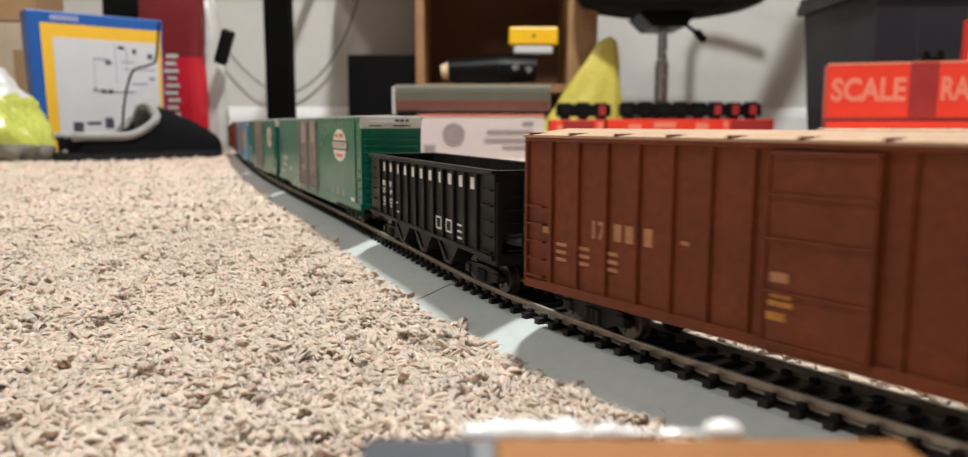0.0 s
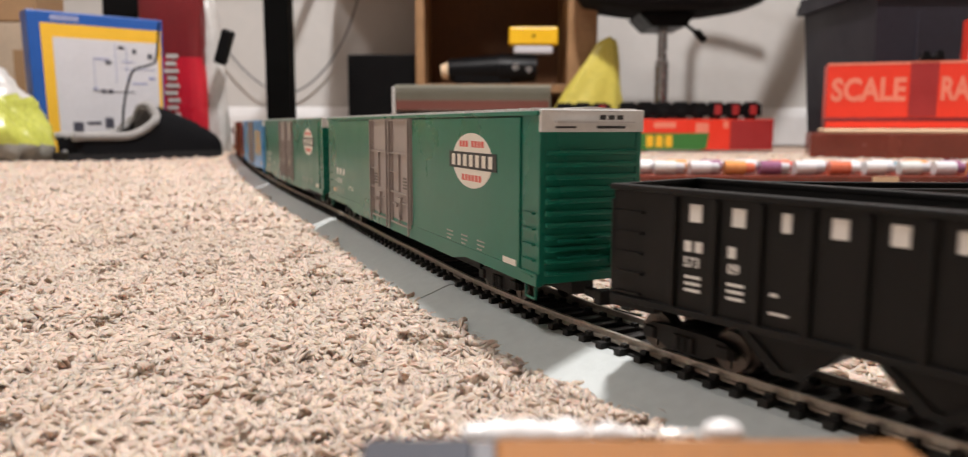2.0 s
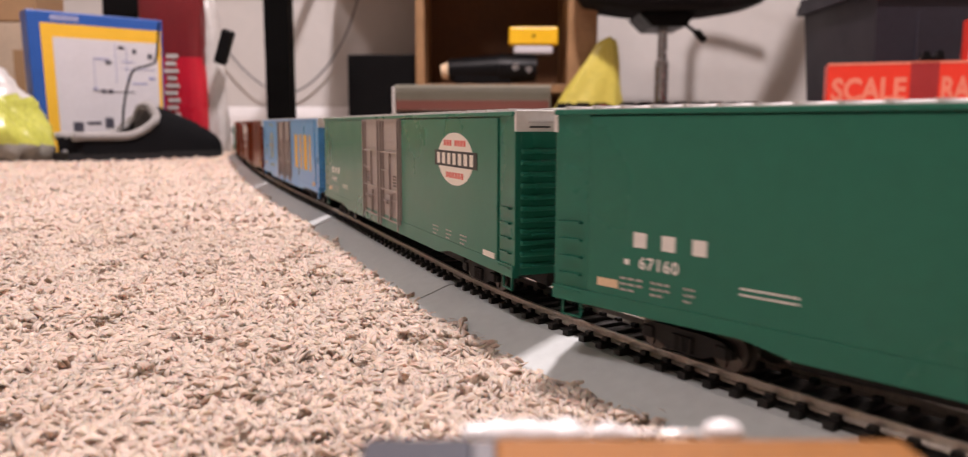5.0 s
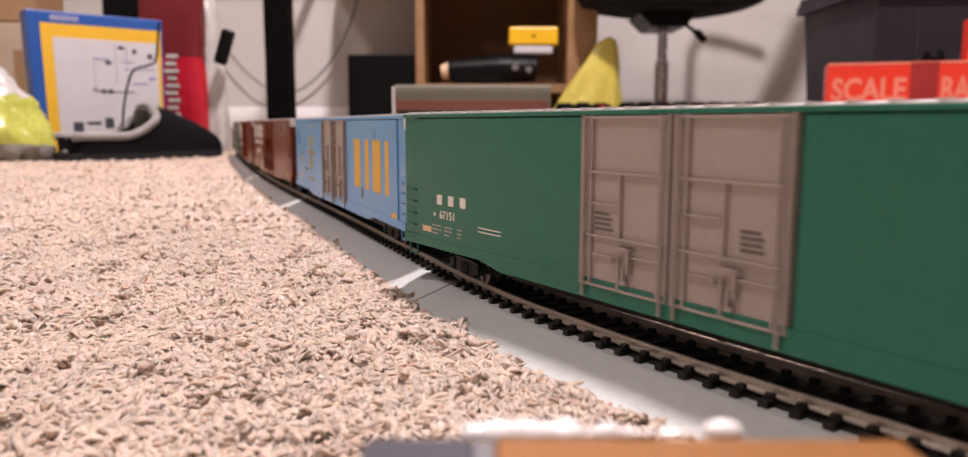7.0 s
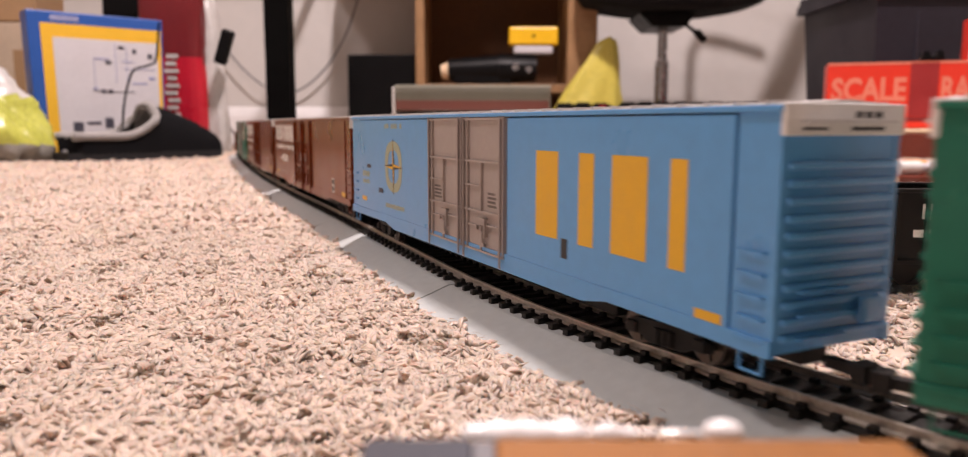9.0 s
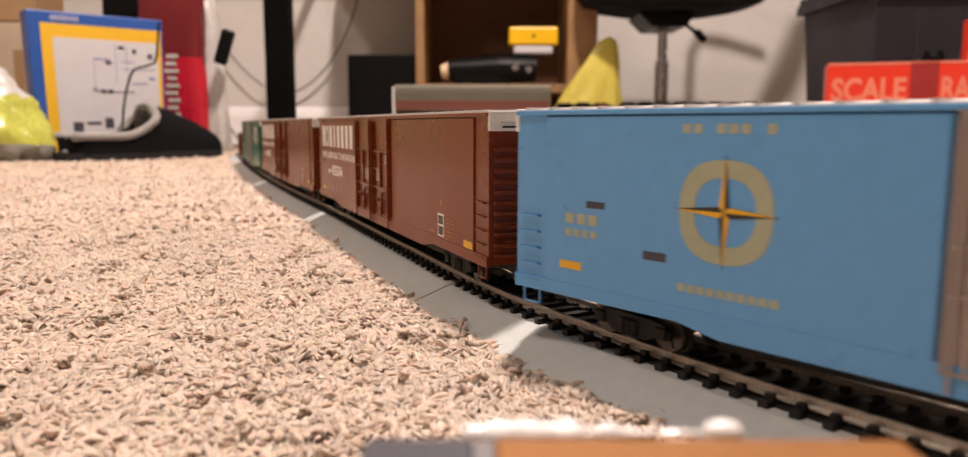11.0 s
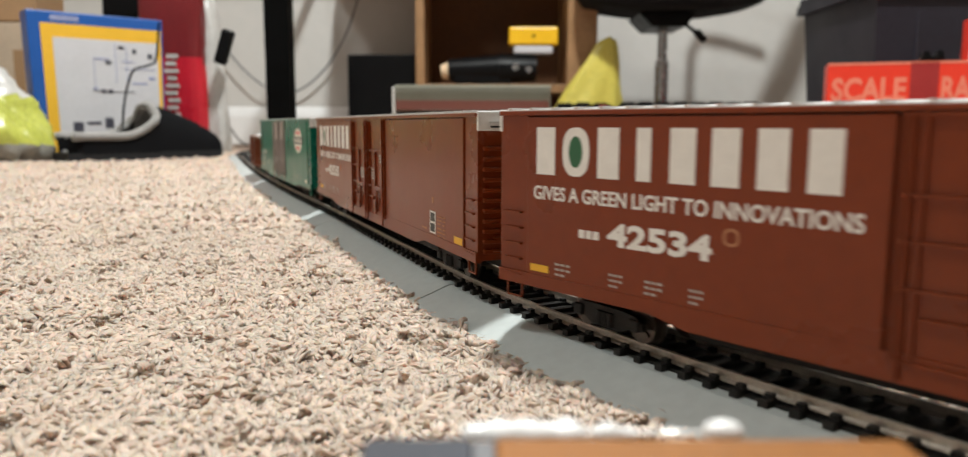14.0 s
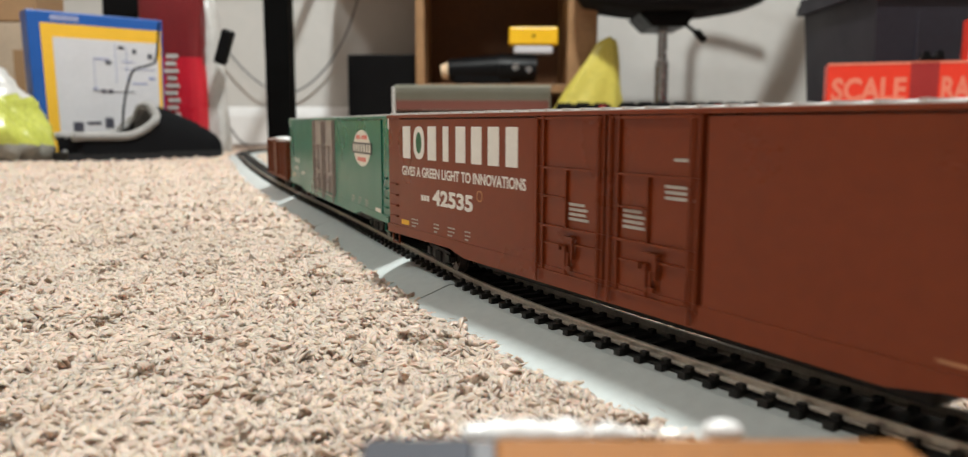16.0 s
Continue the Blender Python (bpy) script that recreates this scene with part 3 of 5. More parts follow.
def high_cube(label, paint, door_paint, rear, wide_door=0.0710, door_at=-0.0010):
    car = root("boxcar", Matrix(), label, "model boxcar", "freight cars of the train")
    h, y = L86 / 2, W / 2
    # sides, with the panel between the end posts proud of them
    bm = boxes([((-h + 0.0002, -y + 0.0018, ZB + 0.001), (h - 0.0002, y - 0.0018, ZT))], 0.0004)
    part("body", bm, paint, car, "painted smooth body shell")
    for sy in (-1, 1):
        a, b = sorted((sy * (y - 0.0020), sy * (y + 0.0006)))
        dw = wide_door / 2
        for p0, p1 in ((-h + 0.0125, door_at - dw - 0.0006), (door_at + dw + 0.0006, h - 0.0125)):
            part("side_panel", box((p0, a, ZB + 0.0035), (p1, b, ZT - 0.0018), 0.00025), paint, car)
        ea, eb = sorted((sy * (y - 0.0020), sy * y))
        for p0, p1 in ((-h, -h + 0.0121), (h - 0.0121, h)):
            part("end_panel", box((p0, ea, ZB + 0.001), (p1, eb, ZT - 0.0004), 0.0002), paint, car)
        # sill, deeper towards the middle
        bm = plate([(-h, ZB + 0.0042), (-h, ZB + 0.0004), (-h * 0.62, ZB + 0.0004), (-h * 0.54, ZB - 0.0019), (h * 0.54, ZB - 0.0019), (h * 0.62, ZB + 0.0004), (h, ZB + 0.0004), (h, ZB + 0.0042)], *sorted((sy * (y - 0.0012), sy * (y + 0.0008))))
        part("side_sill", bm, paint, car)
        # two pairs of plug doors
        for i in range(2):
            x0 = door_at - dw + i * dw + 0.0006
            x1 = x0 + dw - 0.0012
            c, d = sorted((sy * (y - 0.0020), sy * (y + 0.0004)))
            door = part("door", box((x0, c, ZB + 0.0022), (x1, d, ZT - 0.0012), 0.0002), door_paint, car, "ribbed plug door")
            f, g = sorted((sy * (y + 0.0003), sy * (y + 0.0014)))
            fz = ZB + 0.0022
            hz = ZT - ZB - 0.0034
            dx = x1 - x0
            its = [((x0, f, fz + hz * q), (x1, g, fz + hz * q + 0.0007)) for q in (0.0, 0.295, 0.665, 0.975)]
            its += [((x0 + dx * a, f, fz + hz * q), (x0 + dx * b, g, fz + hz * q + 0.0006)) for a, b, q in ((0.02, 0.44, 0.485), (0.16, 0.44, 0.185), (0.56, 0.97, 0.205))]
            its += [((x0 + dx * q, f, fz + hz * e0), (x0 + dx * q + 0.0007, g, fz + hz * e1)) for q, e0, e1 in ((0.0, 0, 1), (0.115, 0, 1), (0.46, 0.295, 0.665), (0.46, 0, 0.2), (0.885, 0, 1), (0.975, 0, 1))]
            part("door_ribs", boxes(its), door_paint, door)
            f2, g2 = sorted((sy * (y + 0.0010), sy * (y + 0.0021)))
            for q in (0.945, 0.055):
                bm = bmesh.new()
                add_cyl(bm, (x0 + (x1 - x0) * q, sy * (y + 0.0018), ZB - 0.0012), (x0 + (x1 - x0) * q, sy * (y + 0.0018), ZT - 0.002), 0.00042, n=6)
                part("lock_rod", bm, door_paint, door)
            bm = bmesh.new()
            xl = x0 + (x1 - x0) * 0.52
            add_box(bm, (xl - 0.0022, f2, fz + hz * 0.245), (xl + 0.0036, g2, fz + hz * 0.260))
            add_box(bm, (xl + 0.0022, f2, fz + hz * 0.12), (xl + 0.0030, g2, fz + hz * 0.26))
            add_box(bm, (xl - 0.0002, f2, fz + hz * 0.05), (xl + 0.0022, g2, fz + hz * 0.075))
            add_box(bm, (xl + 0.0004, f2, fz + hz * 0.06), (xl + 0.0012, g2, fz + hz * 0.16))
            add_box(bm, (xl - 0.0042, f2, fz + hz * 0.165), (xl - 0.0034, g2, fz + hz * 0.2))
            part("latch", bm, door_paint, door)
            if sy < 0:
                brown = door_paint is not DOORGREY
                blocks = ((0.50, 0.77, 0.36, 0.50),) if i == 0 and brown else ((0.18, 0.44, 0.37, 0.51), (0.64, 0.93, 0.555, 0.655), (0.72, 0.90, 0.755, 0.775)) if brown else ((0.16, 0.38, 0.335, 0.46),) if i == 0 else ((0.60, 0.80, 0.345, 0.47),)
                rows = []
                for a, b, z0, z1 in blocks:
                    for k in range(max(1, int((z1 - z0) / 0.03))):
                        end = b - (b - a) * (0.0, 0.12, 0.04, 0.2)[k % 4]
                        rows.append((x0 + dx * a, x0 + dx * end, fz + hz * (z0 + 0.03 * k), fz + hz * (z0 + 0.03 * k + 0.017)))
                bars(rows, -(y + 0.0005), DIMINK if brown else DOORSHADE, door)
    # ends: pressed ribs, white band at the top
    for sx in (-1, 1):
        bm = bmesh.new()
        for k in range(11):
            z = ZB + 0.0035 + k * 0.0036
            a, b = sorted((sx * (h - 0.0004), sx * (h + 0.0010)))
            add_box(bm, (a, -y + 0.0018, z), (b, y - 0.0018, z + 0.0017), 0.0006)
        part("end_ribs", bm, paint, car)
        a, b = sorted((sx * (h - 0.0006), sx * (h + 0.0008)))
        band = part("end_band", box((a, -y - 0.0002, ZT - 0.0062), (b, y + 0.0002, ZT + 0.0004), 0.0003), ENDWHITE, car, "white band at the top of the end")
        a, b = sorted((sx * (h + 0.0007), sx * (h + 0.0024)))
        if sx > 0:
            part("band_print", boxes([((h + 0.0007, q0, z0), (h + 0.00088, q1, z1)) for q0, q1, z0, z1 in ((0.0020, 0.0042, ZT - 0.0026, ZT - 0.0012), (0.0050, 0.0072, ZT - 0.0026, ZT - 0.0012), (0.0080, 0.0102, ZT - 0.0026, ZT - 0.0012), (0.0010, 0.0110, ZT - 0.0052, ZT - 0.0044), (-0.0130, -0.0060, ZT - 0.0051, ZT - 0.0045))]), BLACKINK, band)
        part("crossover_step", boxes([((a, -y + 0.004, ZT - 0.0036), (b, y - 0.004, ZT - 0.0031))]), ROOFMETAL, car)
        bm = bmesh.new()
        for z in (ZB + 0.004, ZB + 0.009, ZB + 0.014):
            add_box(bm, (min(a, b), -0.012, z), (max(a, b), 0.002, z + 0.0005))
        add_box(bm, (min(a, b), 0.006, ZB + 0.006), (max(a, b) + 0.0004, 0.012, ZB + 0.012), 0.0008)
        part("end_platform", bm, paint, car)
        ladder(car, sx * (h - 0.0062), ZB + 0.003, ZB + 0.022, 5, paint, -y)
        bm = boxes([((sx * (h - 0.0062) - 0.0035, -y + 0.0002, ZB - 0.0042), (sx * (h - 0.0062) - 0.0030, -y + 0.0008, ZB + 0.001)), ((sx * (h - 0.0062) + 0.0030, -y + 0.0002, ZB - 0.0042), (sx * (h - 0.0062) + 0.0035, -y + 0.0008, ZB + 0.001)), ((sx * (h - 0.0062) - 0.0035, -y + 0.0002, ZB - 0.0042), (sx * (h - 0.0062) + 0.0035, -y + 0.0008, ZB - 0.0037))])
        part("stirrup", bm, paint, car)
    # roof with cross ribs
    bm = prism([(-y - 0.0003, ZT - 0.0003), (y + 0.0003, ZT - 0.0003), (y + 0.0003, ZT + 0.0002), (0, ZT + 0.0013), (-y - 0.0003, ZT + 0.0002)], -h, h)
    roof = part("roof", bm, ROOFMETAL, car, "dull silver ribbed roof")
    for sy in (-1, 1):
        a, b = sorted((sy * (y - 0.0004), sy * (y + 0.0010)))
        part("eave", box((-h, a, ZT - 0.0014), (h, b, ZT - 0.0001), 0.0002), paint, car)
    bm = bmesh.new()
    n = 34
    for k in range(n):
        x = -h + (k + 0.5) * L86 / n
        for sy in (-1, 1):
            add_box(bm, (x - 0.0006, min(sy * 0.001, sy * (y + 0.0005)), ZT - 0.0001), (x + 0.0006, max(sy * 0.001, sy * (y + 0.0005)), ZT + 0.0009))
    part("roof_ribs", bm, ROOFMETAL, roof)
    part("centre_sill", boxes([((-h + 0.004, -0.004, ZB - 0.0040), (h - 0.004, 0.004, ZB + 0.0015)), ((-0.088, -0.0095, ZB - 0.0064), (0.088, 0.0095, ZB + 0.0012)), ((-0.03, -0.012, ZB - 0.004), (-0.012, -0.004, ZB + 0.001)), ((0.004, -0.011, ZB - 0.005), (0.026, -0.005, ZB + 0.001))], 0.0004), TRUCK, car, "black underframe")
    finish(car, L86, rear, 0.112)
    return car


SIDE = -(W / 2 + 0.00065)


def small_data(car, x, z, ink, rows=((0, .007), (.0095, .015), (.018, .022))):
    for a, b in rows:
        bars([(x + a + (b - a) * q, x + a + (b - a) * (q + 0.26), z - 0.0015 * k, z - 0.0015 * k + 0.0006) for k in range(3) for q in (0, 0.36, 0.72) if (k + q) < 2.7], SIDE, ink, car)


def plates(rows, ink, car):
    for x0, x1, z0, z1 in rows:
        bars([(x0, x1, z0, z1)], SIDE, ink, car, "inspection_plate")


def central(rear, number):
    car = high_cube("jade green model boxcar with grey plug doors and an oval emblem", JADE, DOORGREY, rear, door_at=-0.0048)
    for k, x in enumerate((-0.1262, -0.1178, -0.1092)):
        part("initial", mark_block("wide", x, 0.0283, 0.0052, 0.0038, SIDE, 0.0013), WHITEINK, car)
    lettering(number, -0.1238, 0.0230, 0.0031, SIDE, WHITEINK, car, spacing=1.12)
    bars([(-0.1282, -0.1268, 0.0236, 0.0250)], SIDE, WHITEINK, car)
    small_data(car, -0.1235, 0.0196, DIMINK, ((-.006, .001), (.0035, .009), (.013, .016)))
    bars([(-0.096, -0.082, 0.0222, 0.0226), (-0.096, -0.082, 0.0208, 0.0212)], SIDE, WHITEINK, car)
    plates([(-0.1370, -0.1302, 0.0168, 0.0190)], CREAMFOAM, car)
    small_data(car, 0.0755, 0.0182, DIMINK, ((0, .0065), (.0155, .0215), (.0310, .0375)))
    plates([(0.1285, 0.1385, 0.0140, 0.0166)], CREAMINK, car)
    # the oval emblem: cream field, black bar, red print as bars
    cx, cz = 0.1010, 0.0462
    bm = plate([(cx + 0.0186 * math.cos(a), cz + 0.0098 * math.sin(a)) for a in np.linspace(0, 2 * math.pi, 65)[:-1]], SIDE - 0.00004, SIDE + 0.0003)
    emblem = part("emblem", bm, CREAMINK, car, "cream oval emblem with a black bar")
    part("emblem_bar", box((cx - 0.0222, SIDE - 0.00012, cz - 0.0030), (cx + 0.0222, SIDE + 0.0003, cz + 0.0030)), BLACKINK, emblem)
    for k in range(7):
        part("emblem_print", mark_block("wide", cx - 0.0200 + k * 0.0058, cz - 0.0021, 0.0046, 0.0042, SIDE - 0.00008, 0.0013), CREAMINK, emblem)
    bars([(cx - 0.0115 + a, cx - 0.0115 + a + 0.0022, cz + 0.0048, cz + 0.0070) for a in (0, .0030, .0060, .0116, .0146, .0176, .0206)], SIDE - 0.00008, REDINK, emblem, "emblem_small_print")
    bars([(cx - 0.0092 + k * 0.0032, cx - 0.0092 + k * 0.0032 + 0.0022, cz - 0.0072, cz - 0.0050) for k in range(6)], SIDE - 0.00008, REDINK, emblem, "emblem_small_print")
    return car


def southern(rear, number):
    car = high_cube("oxide brown model boxcar with large white lettering", BROWN, BROWN, rear)
    kinds = ("wide", "ring", "wide", "narrow", "wide", "wide", "wide", "wide")
    for k in range(8):
        part("initial", mark_block(kinds[k], -0.1378 + k * 0.01175, 0.0446, 0.0100, 0.0136, SIDE, 0.0028), WHITEINK, car)
    bm = plate([(-0.12105 + 0.0026 * math.cos(a), 0.0514 + 0.0044 * math.sin(a)) for a in np.linspace(0, 2 * math.pi, 25)[:-1]], SIDE - 0.0001, SIDE + 0.0003)
    part("green_disc", bm, GREENINK, car, "green disc inside a white ring")
    lettering("GIVES A GREEN LIGHT TO INNOVATIONS", -0.1378, 0.0374, 0.0040, SIDE, WHITEINK, car, stretch=0.925)
    fitted(number, -0.1090, -0.0766, 0.0270, 0.0060, SIDE, WHITEINK, car)
    bars([(-0.1193 + q, -0.1172 + q, .0277, .0300) for q in (0, .0026, .0052)], SIDE, WHITEINK, car)
    part("roundel", mark_block("ring", -0.0738, 0.0310, 0.0042, 0.0042, SIDE, 0.0006), FADEDINK, car)
    plates([(-0.1388, -0.1312, 0.0157, 0.0178)], YELLOWINK, car)
    small_data(car, -0.1285, 0.0186, DIMINK, ((0, .006), (.0205, .025), (.0325, .038), (.046, .050)))
    # framed stencil panel and data near the leading end
    bars([(0.1025, 0.1095, 0.0153, 0.0243)], SIDE, WHITEINK, car, "stencil_frame")
    bars([(0.1033, 0.1087, 0.0160, 0.0194), (0.1033, 0.1087, 0.0202, 0.0236)], SIDE - 0.00006, BLACKINK, car, "stencil_fill")
    small_data(car, 0.1120, 0.0226, FADEDINK, ((0, .005), (.0065, .009)))
    small_data(car, 0.1120, 0.0178, FADEDINK, ((0, .005), (.0065, .009)))
    bars([(0.0920, 0.0985, 0.0160, 0.0168), (0.1052, 0.1070, 0.0275, 0.0300)], SIDE, FADEDINK, car)
    plates([(0.1310, 0.1395, 0.0150, 0.0176)], YELLOWINK, car)
    return car


def blue_car(rear):
    car = high_cube("sky blue model boxcar with large yellow lettering", BLUE, DOORGREY, rear)
    for x, w, kind, t in ((0.0530, 0.0178, "wide", 0), (0.0755, 0.0165, "narrow", 0), (0.0935, 0.0205, "wide", 0), (0.1165, 0.0132, "narrow", 0)):
        part("initial", mark_block(kind, x, 0.0245, w, 0.0265, SIDE, t), YELLOWINK, car)
    # compass emblem: pale ring with a dark star
    cx, cz = -0.0828, 0.0388
    ring = part("emblem", mark_block("ring", cx - 0.0122, cz - 0.0122, 0.0244, 0.0244, SIDE, 0.0042), PALEGOLD, car, "pale gold compass ring")
    pts = []
    for k in range(8):
        r = 0.0135 if k % 2 == 0 else 0.0019
        pts.append((cx + r * math.cos(k * math.pi / 4), cz + r * math.sin(k * math.pi / 4)))
    part("compass_star", plate(pts, SIDE - 0.00012, SIDE + 0.0003), BLACKINK, ring)
    for a in (0, math.pi / 2, math.pi, 1.5 * math.pi):
        c, s = math.cos(a), math.sin(a)
        part("compass_point", plate([(cx, cz), (cx + 0.0130 * c, cz + 0.0130 * s), (cx + 0.0013 * (c - s), cz + 0.0013 * (s + c))], SIDE - 0.00018, SIDE + 0.0003), YELLOWINK, ring)
    bars([(cx - 0.012 + k * 0.0031, cx - 0.0098 + k * 0.0031, 0.0570, 0.0592) for k in (0, 1, 3, 4, 5, 7)], SIDE, PALEGOLD, car)
    bars([(cx - 0.012 + k * 0.0027, cx - 0.0100 + k * 0.0027, 0.0186, 0.0206) for k in range(10)], SIDE, PALEGOLD, car)
    bars([(-0.1325 + k * 0.0042, -0.1295 + k * 0.0042, 0.0318, 0.0346) for k in range(3)], SIDE, PALEGOLD, car)
    bars([(-0.1325 + k * 0.0030, -0.1304 + k * 0.0030, 0.0282, 0.0302) for k in range(4)], SIDE, PALEGOLD, car)
    bars([(-0.1250, -0.1185, 0.0365, 0.0384), (-0.1055, -0.0985, 0.0250, 0.0272)], SIDE, PRINTGREY, car)
    plates([(-0.1345, -0.1265, 0.0188, 0.0210), (0.1300, 0.1388, 0.0147, 0.0170)], YELLOWINK, car)
    bars([(0.0708, 0.0742, 0.0192, 0.0252)], SIDE, BLACKINK, car, "stencil")
    return car


def hopper(label, length=0.161, name="hopper_car"):
    """An open hopper: ribbed sides, slope sheets, hopper bays, ladders."""
    car = root(name, Matrix(), label, "model hopper car", "freight cars of the train")
    h, y, zb, zt = length / 2, 0.0172, 0.0145, 0.0428
    cut = 0.0125
    for sy in (-1, 1):
        a, b = sorted((sy * (y - 0.0009), sy * y))
        part("side", box((-h, a, zb), (h, b, zt), 0), HOPPER, car)
        a, b = sorted((sy * (y - 0.0002), sy * (y + 0.0013)))
        n = 12
        for k in range(n):
            x = -0.0608 + k * 0.01155
            part("side_rib", box((x - 0.0008, a, zb), (x + 0.0008, b, zt - 0.001), 0.0003), HOPPER, car)
        part("side_sill", box((-h, a, zb - 0.0011), (h, b, zb + 0.0006), 0.0003), HOPPER, car)
        a, b = sorted((sy * (y - 0.0011), sy * (y + 0.0016)))
        part("top_rail", box((-h - 0.0004, a, zt - 0.0004), (h + 0.0004, b, zt + 0.0012), 0.0004), HOPPER, car)
        ladder(car, h - 0.0058, zb - 0.004, zt - 0.006, 6, HOPPER, -y if sy < 0 else y + 0.0016, 0.0085)
        ladder(car, -h + 0.0058, zb - 0.004, zt - 0.006, 6, HOPPER, -y if sy < 0 else y + 0.0016, 0.0085)
    for sx in (-1, 1):
        a, b = sorted((sx * h, sx * (h - 0.0009)))
        part("end", box((a, -y, zb + 0.008), (b, y, zt), 0), HOPPER, car)
        a, b = sorted((sx * (h + 0.0004), sx * (h - 0.0013)))
        part("end_rail", box((a, -y + 0.0012, zt - 0.0004), (b, y - 0.0012, zt + 0.0011), 0.0003), HOPPER, car)
        for yy in (-y + 0.0012, -0.006, 0.006, y - 0.0012):
            part("end_post", box(*sorted_lo((sx * (h - 0.001), yy - 0.0008, zb - 0.003), (sx * (h + 0.0012), yy + 0.0008, zt - 0.003))), HOPPER, car)
        for k in range(5):
            for q in (0, 0.017):
                part("end_grab", box(*sorted_lo((sx * (h + 0.001), -0.013 + q, zb + 0.002 + 0.0045 * k), (sx * (h + 0.0016), -0.005 + q, zb + 0.0026 + 0.0045 * k))), HOPPER, car)
        part("end_sill", box(*sorted_lo((sx * (h - 0.014), -y, zb - 0.003), (sx * (h + 0.0005), y, zb + 0.0012)), 0.0004), HOPPER, car)
        # slope sheet
        bm = plate([(sx * (h - 0.001), zt - 0.010), (sx * (h - 0.001), zt - 0.011), (sx * (h - 0.034), zb - 0.001), (sx * (h - 0.034), zb)], -y + 0.0009, y - 0.0009)
        part("slope_sheet", bm, HOPPER, car)
    for x in (-0.031, 0.0, 0.031):
        bm = plate([(x - 0.0150, zb + 0.001), (x - 0.003, 0.0052), (x + 0.003, 0.0052), (x + 0.0150, zb + 0.001)], -y + 0.002, y - 0.002)
        part("hopper_bay", bm, HOPPER, car)
        bm = plate([(x - 0.0148, zb + 0.0008), (x - 0.0128, zb + 0.0008), (x - 0.001, 0.0058), (x + 0.001, 0.0058), (x + 0.0128, zb + 0.0008), (x + 0.0148, zb + 0.0008), (x + 0.0035, 0.0044), (x - 0.0035, 0.0044)], -y + 0.0012, -y + 0.0022)
        part("bay_flange", bm, HOPPER, car)
    part("floor_sheet", box((-0.0475, -y + 0.0009, zb - 0.0004), (0.0475, y - 0.0009, zb + 0.0006)), HOPPER, car)
    part("centre_sill", box((-h + 0.004, -0.003, 0.0085), (h - 0.004, 0.003, 0.0135), 0.0003), HOPPER, car)
    return car, h, y, zb, zt


def black_hopper(rear):
    car, h, y, zb, zt = hopper("black open hopper car with white lettering")
    kinds = ("wide", "wide", "narrow", "wide", "wide", "wide", "wide", "narrow", "wide", "wide", "wide")
    side = -(y + 0.0001)
    for k in range(11):
        part("initial", mark_block(kinds[k], -0.0572 + k * 0.01155, 0.0362, 0.0046, 0.0042, side, 0.0013), WHITEINK, car)
    bars([(-0.0578, -0.0558, .0290, .0316), (-0.0548, -0.0528, .0290, .0316), (-0.0458, -0.0438, .0290, .0316)], side, WHITEINK, car)
    lettering("573", -0.0580, 0.0254, 0.0024, side, WHITEINK, car, 0.95)
    lettering("09", -0.0458, 0.0254, 0.0024, side, WHITEINK, car, 0.95)
    bars([(q, q + 0.0045, 0.0226 - 0.0016 * j, 0.0233 - 0.0016 * j) for q in (-0.0575, -0.0458) for j in range(3)], side, WHITEINK, car)
    bars([(-0.0350, -0.0330, 0.0220, 0.0228), (-0.0350, -0.0305, 0.0180, 0.0186)], side, WHITEINK, car)
    for x in (0.0214, 0.0330):
        bars([(x, x + 0.0064, 0.0174, 0.0181), (x, x + 0.0064, 0.0219, 0.0226), (x, x + 0.0008, 0.0174, 0.0226), (x + 0.0056, x + 0.0064, 0.0174, 0.0226)], side, WHITEINK, car, "stencil_frame")
    bars([(0.0455, 0.0500, 0.0165 + 0.0024 * j, 0.0173 + 0.0024 * j) for j in range(3)], side, WHITEINK, car)
    finish(car, 2 * h, rear, h - 0.0215)
    return car


